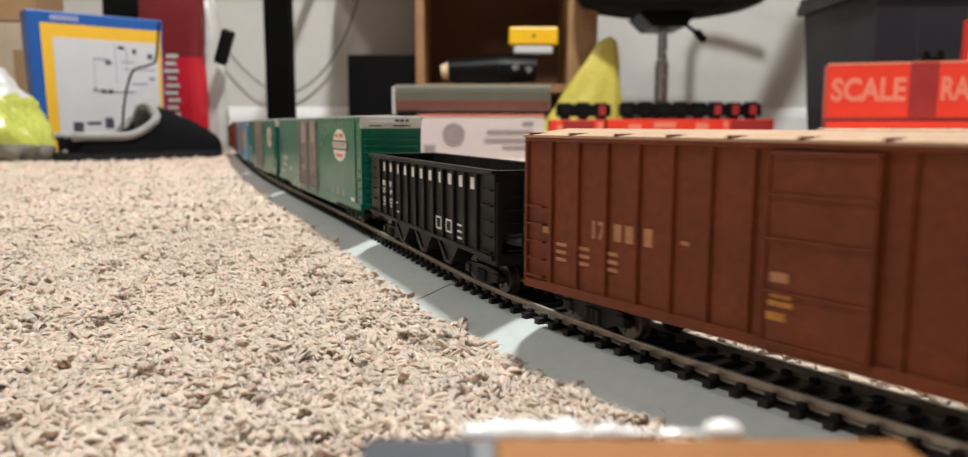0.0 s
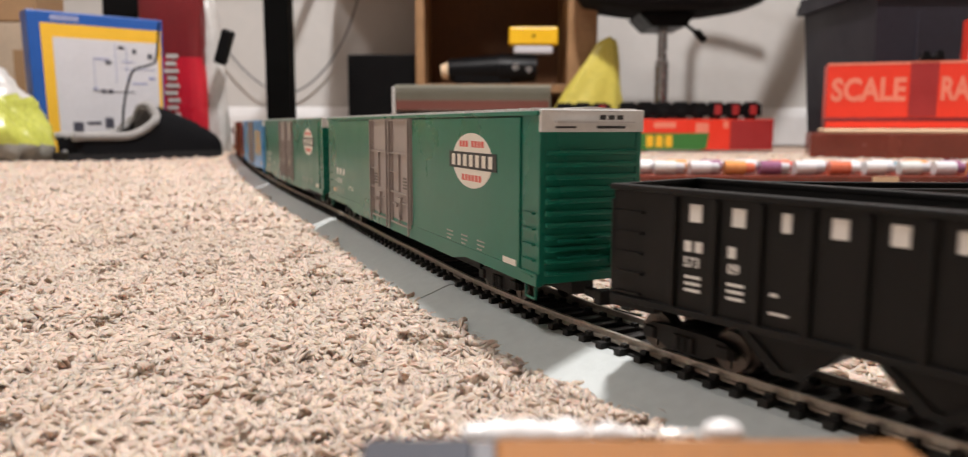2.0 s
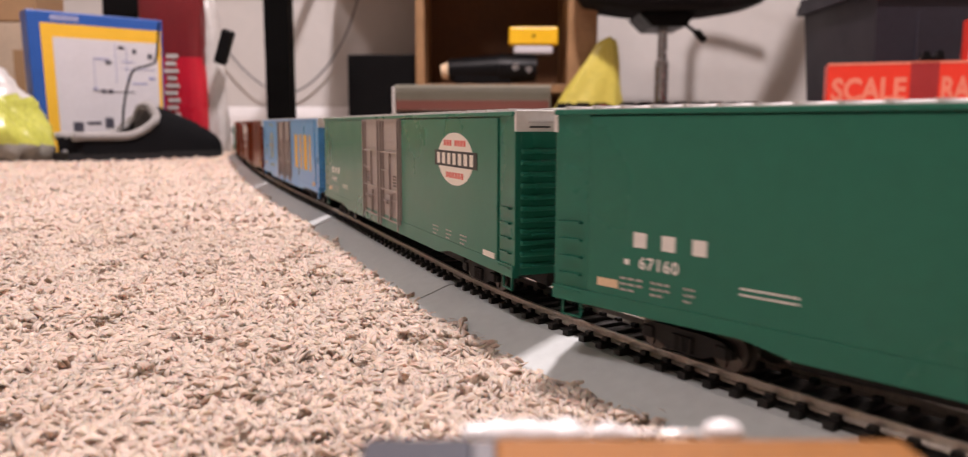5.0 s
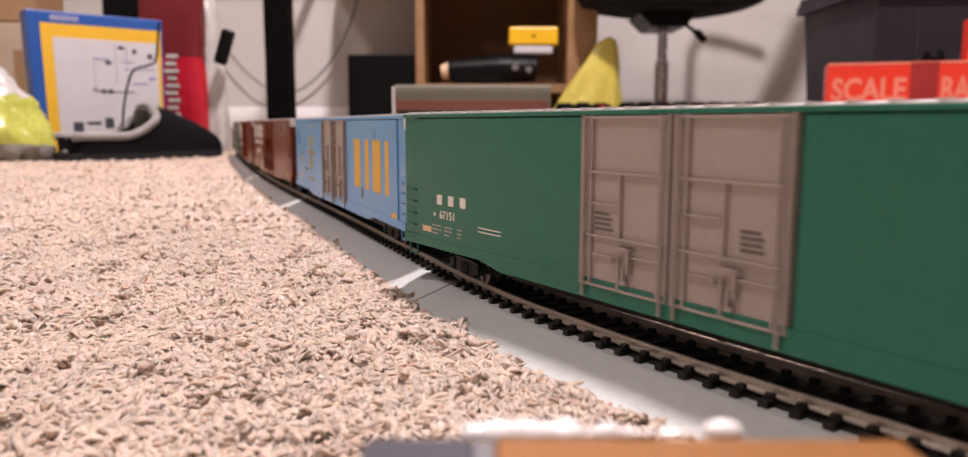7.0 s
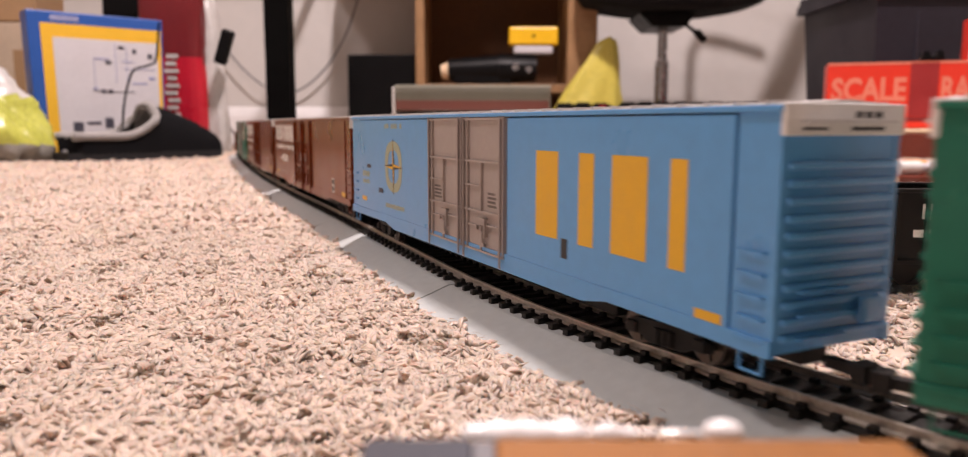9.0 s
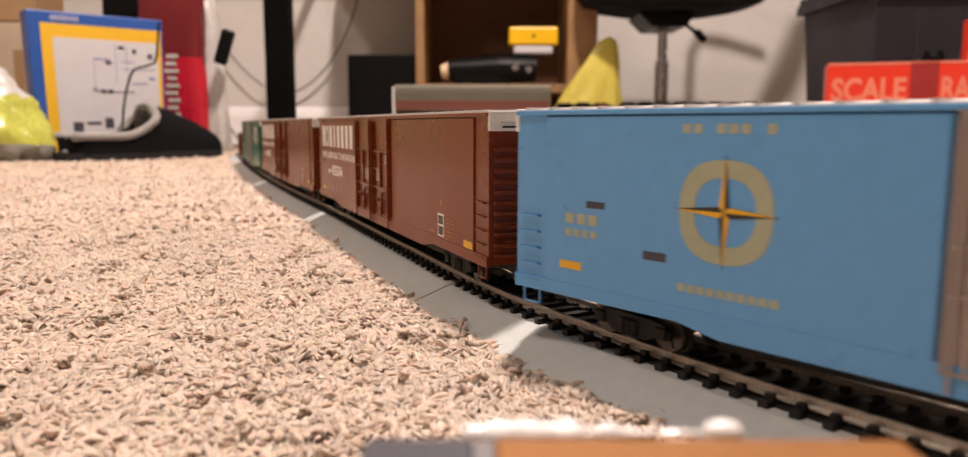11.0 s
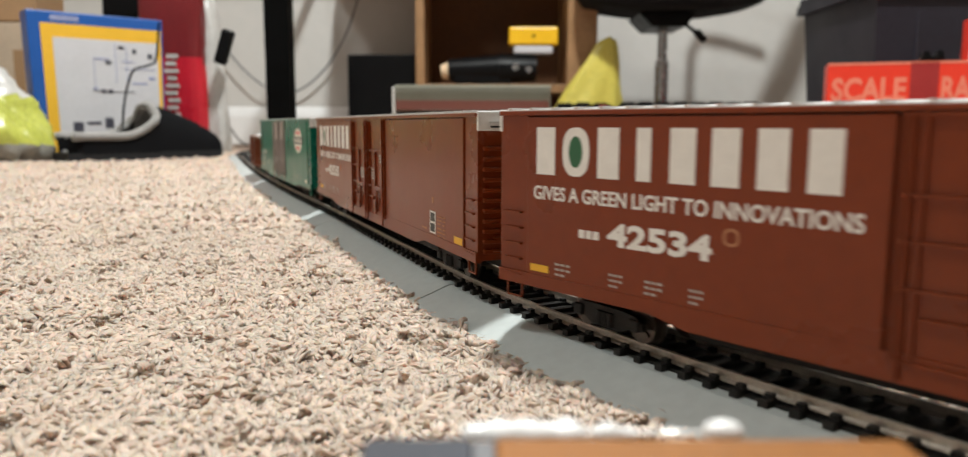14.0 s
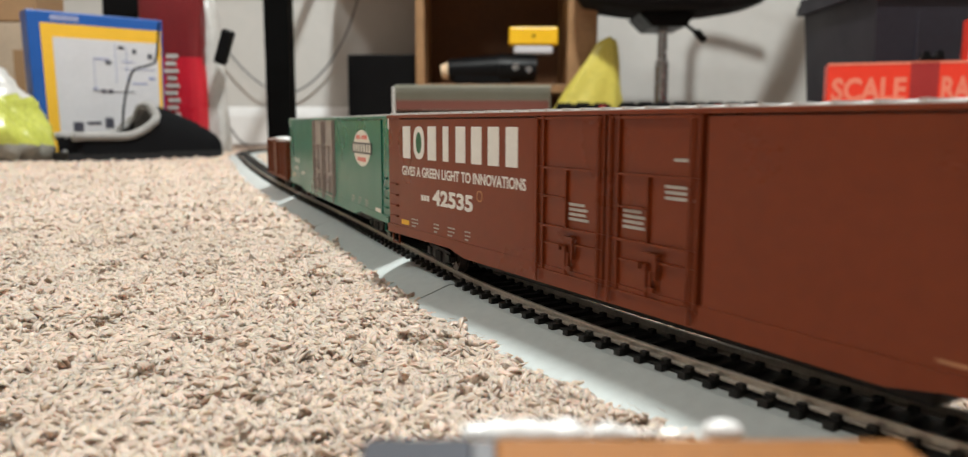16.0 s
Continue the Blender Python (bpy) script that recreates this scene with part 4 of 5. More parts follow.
def posted_boxcar(label, rear, length, paint, roof_paint, top, posts, name="boxcar", lettered=True):
    """A shorter box car with outside posts and a sliding door."""
    car = root(name, Matrix(), label, "model boxcar", "freight cars of the train")
    h, y = length / 2, 0.0168
    da = 0.0050 if lettered else 0.0
    dl, dr = da - 0.0122, da + 0.0122
    part("body", box((-h, -y, ZB + 0.0005), (h, y, top), 0.0004), paint, car, "faded red-brown body shell")
    for sy in (-1, 1):
        a, b = sorted((sy * (y - 0.0003), sy * (y + 0.0011)))
        for k in range(posts):
            x = -h + 0.0006 + k * (2 * h - 0.0012) / (posts - 1)
            if abs(x - da) < 0.0140:
                continue
            part("side_post", box((x - 0.0006, a, ZB + 0.0018), (x + 0.0006, b, top - 0.001), 0.0003), paint, car)
        a2, b2 = sorted((sy * (y - 0.0003), sy * (y + 0.0016)))
        door = part("door", box((dl, a2, ZB + 0.0012), (dr, b2, top - 0.0016), 0.0003), paint, car, "sliding door")
        a3, b3 = sorted((sy * (y + 0.0014), sy * (y + 0.0021)))
        part("door_ribs", boxes([((dl, a3, ZB + q), (dr, b3, ZB + q + 0.0008)) for q in (0.0012, 0.0125, 0.024, 0.0335, top - ZB - 0.0026)] + [((q, a3, ZB + 0.0012), (q + 0.0008, b3, top - 0.0016)) for q in (dl, dr - 0.0008)]), paint, door)
        part("side_sill", box((-h, a, ZB - 0.0008), (h, b, ZB + 0.0020), 0.0003), paint, car)
        part("side_plate", box((-h, a, top - 0.0012), (h, b, top + 0.0004), 0.0003), paint, car)
    for sx in (-1, 1):
        bm = bmesh.new()
        a, b = sorted((sx * (h - 0.0004), sx * (h + 0.0009)))
        for k in range(9):
            z = ZB + 0.003 + k * (top - ZB - 0.006) / 8.6
            add_box(bm, (a, -y + 0.0018, z), (b, y - 0.0018, z + 0.0017), 0.0006)
        part("end_ribs", bm, paint, car)
        ladder(car, sx * (h - 0.0055), ZB + 0.003, ZB + 0.024, 5, paint, -y - 0.0004)
    bm = prism([(-y - 0.0013, top), (y + 0.0013, top), (y + 0.0013, top + 0.0007), (0, top + 0.0026), (-y - 0.0013, top + 0.0007)], -h - 0.0005, h + 0.0005)
    roof = part("roof", bm, roof_paint, car, "tan weathered roof")
    bm = bmesh.new()
    for k in range(11):
        x = -h + 0.003 + k * (2 * h - 0.006) / 10
        for sy in (-1, 1):
            bm2 = [(x - 0.0006, min(0, sy * (y + 0.0014)), top + 0.0005), (x + 0.0006, max(0, sy * (y + 0.0014)), top + 0.0014)]
            add_box(bm, *bm2)
    part("roof_ribs", bm, paint, roof)
    part("centre_sill", boxes([((-h + 0.004, -0.004, ZB - 0.0040), (h - 0.004, 0.004, ZB + 0.0015))], 0.0004), TRUCK, car, "black underframe")
    if lettered:
        sd = -(y + 0.0002)
        bars([(-h + 0.0245 + q, -h + 0.0245 + q + 0.0028, ZB + 0.0175, ZB + 0.0222) for q in (0.0128, 0.0170, 0.0235)], sd, FADEDINK, car)
        fitted("17", -h + 0.0290, -h + 0.0345, ZB + 0.0175, 0.0048, sd, FADEDINK, car)
        bars([(-h + 0.008, -h + 0.0105, ZB + 0.0165, ZB + 0.0185)] + [(-h + q, -h + q + 0.0045, ZB + 0.009 + 0.0022 * k, ZB + 0.010 + 0.0022 * k) for q in (0.014, 0.0235, 0.0345) for k in range(3)], sd, FADEDINK, car)
        bars([(-h + 0.0600, -h + 0.0625, ZB + 0.0195, ZB + 0.0205)], sd, FADEDINK, car)
        bars([(-0.0052, -0.0010, ZB + 0.0150, ZB + 0.0172)], -(y + 0.00165), FADEDINK, car)
        bars([(-0.0056, 0.0004, ZB + 0.0098, ZB + 0.0110), (-0.0050, 0.0000, ZB + 0.0116, ZB + 0.0126), (-0.0058, -0.0012, ZB + 0.0066, ZB + 0.0084)], -(y + 0.00165), FADEDGOLD, car)
    finish(car, length, rear, h - 0.027)
    return car


# head of what is seen first, tail last; the datum is the tail of the first brown high-cube
southern(0.0, "42534")
southern(-PITCH, "42535")
blue_car(PITCH)
central(2 * PITCH, "67151")
central(3 * PITCH, "67160")
central(-2 * PITCH, "67163")
black_hopper(1.3105)
posted_boxcar("weathered red-brown model boxcar with outside posts", 1.4890, 0.182, RUST, material("tan_roof", (0.42, 0.27, 0.17), 0.7, var=0.2, scale=60), 0.0552, 17)
posted_boxcar("short brown model boxcar with a pale roof at the tail", -2 * PITCH - 0.152, 0.132, RUST, ENDWHITE, 0.0440, 11, lettered=False)


# ---- things round the track ----
def carton(name, m, size, mat, label, category="box", bevel=0.002, group=""):
    """A carton on its base: origin at the middle of the front lower edge, x along the front, y to the back."""
    w, d, h = size
    ob = root(name, m, label, category, group)
    part("carton", box((-w / 2, 0, 0), (w / 2, d, h), bevel), mat, ob)
    return ob


def stripe(parent, rects, mat, name="print_patch", y=0.0, t=0.0008):
    for x0, x1, z0, z1 in rects:
        part(name, box((x0, y - t, z0), (x1, y + 0.0005, z1)), mat, parent)


def blob(parent, bands, centre, radii, seed, rough=0.25, lean=(0, 0), power=2.6, n=48):
    """A soft bag; bands of (z0, z1, name, material) cut it into its coloured zones."""
    c = Vector(centre)
    rows, cols = n, n * 2

    def point(i, j):
        th, ph = math.pi * i / rows, 2 * math.pi * j / cols
        d = Vector((math.sin(th) * math.cos(ph), math.sin(th) * math.sin(ph), math.cos(th)))
        k = (abs(d.x) ** power + abs(d.y) ** power + abs(d.z) ** power) ** (-1 / power)
        q = d * k
        f = 1 + rough * (noise.noise(q * 1.6 + Vector((seed, 0, 0))) + 0.5 * abs(noise.noise(q * 4 + Vector((0, seed, 0)))) + 0.25 * noise.noise(q * 9 + Vector((0, 0, seed))))
        p = Vector((q.x * radii[0], q.y * radii[1], q.z * radii[2])) * f
        p.x += lean[0] * (p.z + radii[2])
        p.y += lean[1] * (p.z + radii[2])
        p += c
        p.z = max(p.z, 0.0)
        return p
    grid = [[point(i, j) for j in range(cols)] for i in range(rows + 1)]
    for z0, z1, name, mat in bands:
        bm = bmesh.new()
        made = {}

        def vert(i, j):
            j %= cols
            if (i, j) not in made:
                made[i, j] = bm.verts.new(grid[i][j])
            return made[i, j]
        for i in range(rows):
            for j in range(cols):
                z = (grid[i][j].z + grid[i + 1][j].z) / 2 + 0.012 * noise.noise(Vector((grid[i][j].x * 14, grid[i][j].y * 14, seed)))
                if z0 <= z < z1:
                    bm.faces.new((vert(i, j), vert(i + 1, j), vert(i + 1, j + 1), vert(i, j + 1)))
        bmesh.ops.remove_doubles(bm, verts=bm.verts, dist=1e-6)
        part(name, bm, mat, parent, "", True)


# blue, yellow and white set carton leaning beside the slipper
box1 = carton("set_carton", pose(-0.776, 1.566, 0, 0, 0, 41), (0.252, 0.055, 0.285), SETBLUE, "blue and yellow carton with a white label panel")
stripe(box1, [(-0.104, 0.1215, 0.0, 0.262)], SETYELLOW, "yellow_border", 0, 0.0010)
stripe(box1, [(-0.084, 0.114, 0.004, 0.236)], PAPERWHITE, "white_panel", -0.0010, 0.0008)
stripe(box1, [(-0.0594, -0.0405, 0.051, 0.072), (0.0017, 0.0183, 0.060, 0.081), (-0.0594, -0.0405, 0.012, 0.034), (-0.0328, -0.0060, 0.067, 0.073), (0.0040, 0.0150, 0.034, 0.040)], PRINTGREY, "print_mark", -0.0018)
stripe(box1, [(0.0094, 0.0205, 0.188, 0.196), (-0.0017, 0.0072, 0.130, 0.138), (0.0116, 0.0205, 0.130, 0.138), (-0.018, 0.065, 0.133, 0.1345), (0.0350, 0.0460, 0.220, 0.226), (0.0627, 0.0705, 0.212, 0.221), (0.0927, 0.1030, 0.203, 0.213)], PRINTGREY, "print_mark", -0.0018)
stripe(box1, [(0.0283, 0.0295, 0.150, 0.232), (0.043, 0.108, 0.180, 0.1812), (-0.0128, 0.0150, 0.197, 0.200), (-0.0128, -0.0120, 0.140, 0.197), (0.0500, 0.0512, 0.150, 0.225), (0.040, 0.066, 0.194, 0.196), (0.060, 0.090, 0.150, 0.153), (0.094, 0.106, 0.160, 0.166), (-0.018, -0.008, 0.1375, 0.141)], PRINTBLUE, "print_mark", -0.0018)
stripe(box1, [(-0.086, -0.035, 0.268, 0.278)], PRINTBLUE, "print_mark", 0)
for o in box1.children_recursive:
    for v in o.data.vertices:
        v.co.x = (v.co.x - 0.02) * (0.96 + 0.04 * v.co.z / 0.285) + 0.02

# cardboard cartons behind it
c2 = carton("cardboard_box", pose(-1.03, 1.60, 0, 0, 0, 8), (0.20, 0.14, 0.275), BEIGE, "beige printed cardboard box on the carpet")
stripe(c2, [(0.055, 0.075, 0.05, 0.22)], KRAFT, "print_patch")
c3 = carton("cardboard_box", pose(-1.03, 1.60, 0.277, 0, 0, 8), (0.21, 0.15, 0.10), KRAFT, "brown cardboard box stacked on another box")
c4 = root("speaker", pose(-0.87, 1.86, 0), "black upright case behind the cartons", "speaker")
part("case", box((-0.04, 0, 0), (0.045, 0.10, 0.43), 0.004), PLASTICBLACK, c4)

# red and white bag
rb = root("paper_bag", pose(-0.690, 1.80, 0), "red and white glossy carrier bag", "bag")
blob(rb, [(-1, 0.215, "red_front", REDBAG), (0.215, 0.29, "dark_band", DARKRED), (0.29, 2, "dark_top", DARKRED)], (-0.03, 0, 0.22), (0.072, 0.03, 0.24), 3.1, 0.08, (0.0, 0.0), 5)
blob(rb, [(-1, 2, "white_side", WHITEBAG)], (0.044, 0.035, 0.17), (0.040, 0.028, 0.20), 7.7, 0.18, (-0.06, 0), 4)
for k in range(9):
    z = 0.085 + k * 0.0165
    part("print_bar", box((-0.040 + 0.003 * (k % 3), -0.0345, z), (-0.008 - 0.005 * (k % 2), -0.0310, z + 0.0088), 0.0004), WHITEBAG, rb)

# lime and white plastic bag
lb = root("plastic_bag", pose(-0.925, 1.37, 0), "lime green and white crumpled plastic bag", "bag")
blob(lb, [(-1, 0.030, "grey_print", GREYBAG), (0.030, 0.122, "lime_film", LIMEBAG), (0.122, 2, "white_film", WHITEBAG)], (-0.02, 0, 0.075), (0.170, 0.10, 0.145), 12.3, 0.24, (-0.30, 0), 2.4)
part("white_leaf_print", plate([(0.010, 0.060), (0.022, 0.085), (0.020, 0.118), (0.002, 0.105), (-0.006, 0.075)], -0.106, -0.103), WHITEBAG, lb)


# slipper: sole, vamp, low heel wall, fleece rim
def slipper(m):
    ob = root("slipper", m, "charcoal felt clog slipper with grey fleece lining", "slipper")
    L = 0.308

    def half(u):
        return 0.034 + 0.017 * math.sin(math.pi * min(1, u * 0.93)) if u < 0.9 else 0.040 * math.sqrt(max(0.0, 1 - ((u - 0.9) / 0.1) ** 2)) + 0.004
    us = [i / 28 for i in range(29)]
    bm = bmesh.new()
    ring = [(u * L, -half(u)) for u in us] + [(u * L, half(u)) for u in reversed(us)]
    lo = [bm.verts.new((x, y, 0)) for x, y in ring]
    hi = [bm.verts.new((x, y, 0.017)) for x, y in ring]
    bm.faces.new(lo[::-1])
    bm.faces.new(hi)
    for i in range(len(ring)):
        j = (i + 1) % len(ring)
        bm.faces.new((lo[i], lo[j], hi[j], hi[i]))
    part("sole", bm, RUBBER, ob, "black rubber sole")

    def top(u):
        # low at the heel, highest at the throat, falling to the toe
        if u < 0.42:
            return 0.032 + 0.006 * math.cos(u * 6)
        if u < 0.52:
            return 0.032 + 0.080 * ((u - 0.42) / 0.10) ** 0.55
        return 0.084 * max(0.0, 1 - ((u - 0.52) / 0.49)) ** 0.62 + 0.026

    def shell(u0, u1, n, inner, closed):
        bm = bmesh.new()
        rows = []
        for i in range(n + 1):
            u = u0 + (u1 - u0) * i / n
            w, h = (half(u) - inner) * 0.985, top(u) - inner
            row = []
            for k in range(19):
                a = math.pi * k / 18
                y, z = -w * math.copysign(abs(math.cos(a)) ** 0.75, math.cos(a)), 0.015 + (h - 0.015) * math.sin(a) ** 0.8
                if not closed:
                    z = min(z, h)
                row.append(bm.verts.new((u * L, y, z + 0.0018 * noise.noise((u * 9, y * 60, z * 60)))))
            rows.append(row)
        for a, b in zip(rows, rows[1:]):
            for k in range(18):
                bm.faces.new((a[k], b[k], b[k + 1], a[k + 1]))
        return bm
    part("vamp", shell(0.50, 0.995, 26, 0, True), FELT, ob, "dark felt upper", True)
    part("vamp_lining", shell(0.50, 0.96, 20, 0.006, True), FLEECE, ob, "grey fleece lining", True)
    for sy in (-1, 1):
        bm = bmesh.new()
        rows = []
        for i in range(17):
            u = 0.02 + 0.50 * i / 16
            w = half(u) if u > 0.1 else half(0.1) * math.sqrt(max(0.05, 1 - ((0.1 - u) / 0.1) ** 2))
            z1 = 0.044 + 0.036 * max(0, (u - 0.30) / 0.22) ** 2
            rows.append([bm.verts.new((u * L, sy * (w - o), z)) for o, z in ((0, 0.014), (0, z1), (0.006, z1), (0.006, 0.016))])
        for a, b in zip(rows, rows[1:]):
            for k in range(4):
                bm.faces.new((a[k], a[(k + 1) % 4], b[(k + 1) % 4], b[k]))
        bmesh.ops.recalc_face_normals(bm, faces=bm.faces)
        part("heel_wall", bm, FELT, ob)
    pts = [(L * u, -half(max(u, 0.1)) + 0.002, 0.046 + 0.036 * max(0, (u - 0.30) / 0.22) ** 2) for u in np.linspace(0.03, 0.50, 12)]
    arch = [(L * 0.505 + 0.006 * math.sin(a), -half(0.5) * math.copysign(abs(math.cos(a)) ** 0.75, math.cos(a)), 0.015 + (top(0.50) - 0.013) * math.sin(a) ** 0.8) for a in np.linspace(0.75, math.pi - 0.75, 16)]
    back = [(p[0], -p[1], p[2]) for p in reversed(pts)]
    part("fleece_rim", tube(pts + arch + back, 0.0078, 8), FLEECE, ob, "light grey fleece rim", True)
    part("insole", box((0.012, -0.030, 0.0165), (L * 0.9, 0.030, 0.021), 0.003), FLEECE, ob)
    part("label_tab", box((0.055, -0.012, 0.021), (0.085, 0.012, 0.030), 0.003), CREAMFOAM, ob)
    return ob


slipper(pose(-0.752, 1.352, 0, 0, 0, 50))

# low wooden shelf unit with a black steel leg; its boards are out of view
sh = root("desk", pose(-0.553, 2.10, 0), "wooden desk shelf on black steel legs", "desk")
part("shelf_board", box((-0.95, 0.46, 0.600), (0.46, 0.555, 0.622), 0.002), WOOD, sh, "brown wooden board out of view")
# unseen slanted leaf, added to cast the dark patch on the wall
bm = plate([(0.153, 0.200), (0.46, 0.200), (0.46, 0.555), (0.053, 0.555)], 0.500, 0.522)
bmesh.ops.transform(bm, matrix=Matrix(((1, 0, 0, 0), (0, 0, 1, 0), (0, 1, 0, 0), (0, 0, 0, 1))), verts=bm.verts)
bmesh.ops.recalc_face_normals(bm, faces=bm.faces)
part("shadow_leaf", bm, WOOD, sh, "brown wooden board out of view")
# brackets that hang the added leaf from the board
for x in (0.12, 0.43):
    part("shadow_leaf_bracket", box((x, 0.535, 0.522), (x + 0.02, 0.553, 0.600)), STEELBLACK, sh)
part("side_rail", box((-0.010, -0.03, 0.570), (0.010, 0.55, 0.600), 0.002), STEELBLACK, sh)
part("side_rail", box((-0.95, -0.03, 0.570), (-0.89, 0.55, 0.600), 0.002), STEELBLACK, sh)
part("leg", box((-0.033, -0.03, 0.0), (0.033, 0.03, 0.570), 0.003), STEELBLACK, sh, "black square steel leg")
part("leg", box((-0.95, -0.03, 0.0), (-0.89, 0.03, 0.570), 0.003), STEELBLACK, sh, "black square steel leg")

# black cabinet beside the bookcase
sb = root("subwoofer", pose(-0.318, 2.40, 0, 0, 0, -3), "plain black boxy loudspeaker on the floor", "loudspeaker")
part("case", box((-0.107, 0, 0.006), (0.118, 0.20, 0.283), 0.004), PLASTICBLACK, sb)
for x in (-0.08, 0.08):
    part("foot", cyl((x, 0.03, 0), (x, 0.03, 0.008), 0.012), RUBBER, sb)

# cables along the wall
def cable(points, r, mat, label):
    pts = []
    p = [Vector(q) for q in points]
    p = [p[0] * 2 - p[1]] + p + [p[-1] * 2 - p[-2]]
    for a, b, c, d in zip(p, p[1:], p[2:], p[3:]):
        for i in range(8):
            t = i / 8
            pts.append(0.5 * ((2 * b) + (-a + c) * t + (2 * a - 5 * b + 4 * c - d) * t * t + (-a + 3 * b - 3 * c + d) * t ** 3))
    pts.append(p[-2])
    ob = part("cable", tube(pts, r, 6), mat, None, "", True)
    return tagged(ob, label, "cable")


cable([(-1.02, 2.62, 0.62), (-0.97, 2.62, 0.49), (-0.87, 2.62, 0.32), (-0.76, 2.62, 0.205), (-0.66, 2.63, 0.175), (-0.56, 2.63, 0.235), (-0.477, 2.63, 0.35), (-0.42, 2.63, 0.50), (-0.40, 2.63, 0.62)], 0.0034, CABLE, "thin grey cable sagging along the wall")
cable([(-0.88, 2.40, 0.18), (-0.82, 2.40, 0.10), (-0.76, 2.40, 0.012), (-0.68, 2.40, 0.006), (-0.58, 2.42, 0.006)], 0.0030, CABLE, "thin grey cable trailing onto the carpet")
cable([(-0.612, 1.47, 0.258), (-0.615, 1.47, 0.243), (-0.622, 1.47, 0.190), (-0.637, 1.467, 0.178), (-0.663, 1.465, 0.169), (-0.675, 1.463, 0.142), (-0.684, 1.46, 0.100), (-0.688, 1.45, 0.030)], 0.0022, PLASTICBLACK, "thin black cord hanging in front of the carton")
pl = root("power_adapter", pose(-0.592, 1.77, 0.242, 0, 18, 0), "black power adapter hooked on the bag", "adapter")
part("body", box((-0.014, -0.012, -0.040), (0.014, 0.012, 0.040), 0.006), PLASTICBLACK, pl)

# bookcase
bk = root("bookcase", pose(0.055, 2.34, 0), "brown wooden open bookcase against the wall", "bookcase")
part("side_panel", box((-0.262, 0, 0), (-0.236, 0.30, 0.78), 0.002), WOOD, bk, "light oak side panel")
part("side_panel", box((0.195, 0, 0), (0.285, 0.30, 0.78), 0.002), WOOD, bk, "light oak side panel")
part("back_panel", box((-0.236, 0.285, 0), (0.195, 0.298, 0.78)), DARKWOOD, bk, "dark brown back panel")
part("shelf", box((-0.236, 0.002, 0.165), (0.195, 0.285, 0.190), 0.001), WOOD, bk)
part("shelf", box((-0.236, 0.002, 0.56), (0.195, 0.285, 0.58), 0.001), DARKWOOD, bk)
part("top_board", box((-0.262, -0.002, 0.78), (0.285, 0.302, 0.80), 0.002), WOOD, bk)

# tools on its shelf
tl = root("power_tool", pose(0.025, 2.40, 0.19), "black power tool lying on the shelf", "tool")
bm = bmesh.new()
add_cyl(bm, (-0.135, 0, 0.045), (0.02, 0, 0.052), 0.034, 0.040, 24)
add_box(bm, (-0.12, -0.03, 0.0), (0.06, 0.05, 0.05), 0.008)
part("body", bm, PLASTICBLACK, tl)
part("motor_housing", cyl((0.02, 0, 0.050), (0.135, 0, 0.050), 0.046, 0.040, 24), PLASTICBLACK, tl)
part("nozzle", cyl((-0.158, 0, 0.040), (-0.130, 0, 0.044), 0.020, 0.028, 20), CREAMFOAM, tl, "tan nozzle ring")
part("dial", cyl((0.110, -0.046, 0.045), (0.110, -0.030, 0.045), 0.010, None, 16), CHROME, tl)
part("dial", cyl((0.070, -0.050, 0.052), (0.070, -0.030, 0.052), 0.011, None, 16), CHROME, tl)
ys = root("battery_pack", pose(0.150, 2.40, 0.283), "yellow and white battery pack on top of the tool", "battery")
part("white_band", box((-0.060, -0.03, 0.0), (0.060, 0.03, 0.026), 0.006), PAPERWHITE, ys)
part("yellow_shell", box((-0.075, -0.035, 0.026), (0.075, 0.035, 0.080), 0.006), TOOLYELLOW, ys)
part("screw", cyl((0.0, -0.036, 0.052), (0.0, -0.030, 0.052), 0.005), PLASTICBLACK, ys)

# pinkish white carton with a coach on it
wb = carton("white_carton", pose(-0.005, 1.46, 0, 0, 0, 1), (0.240, 0.075, 0.088), PINKWHITE, "pinkish white model carton with grey print")
stripe(wb, [(-0.12, 0.12, 0.084, 0.088)], CARTONPINK, "pink_edge")
part("round_emblem", cyl((-0.053, -0.0012, 0.050), (-0.053, 0.0005, 0.050), 0.021, None, 32), PRINTMAUVE, wb)
stripe(wb, [(0.078, 0.098, 0.066, 0.074), (0.010, 0.098, 0.050, 0.058), (0.005, 0.098, 0.034, 0.042), (0.040, 0.098, 0.022, 0.028), (-0.110, -0.088, 0.012, 0.030)], PRINTMAUVE, "print_bar")
cc = root("model_coach", pose(-0.022, 1.497, 0.088, 0, 0, 1), "olive grey model coach with a red band", "model coach")
part("body", box((-0.150, -0.017, 0.006), (0.150, 0.017, 0.044), 0.002), OLIVE, cc)
part("red_band", box((-0.148, -0.0178, 0.008), (0.146, -0.016, 0.026), 0.0005), COACHRED, cc)
for k in range(36):
    x = -0.143 + k * 0.0082
    part("side_rib", box((x, -0.0182, 0.027), (x + 0.003, -0.0168, 0.050), 0.0004), OLIVE, cc)
part("roof", prism([(-0.017, 0.044), (-0.015, 0.052), (-0.008, 0.056), (0.008, 0.056), (0.015, 0.052), (0.017, 0.044)], -0.150, 0.150), OLIVE, cc)
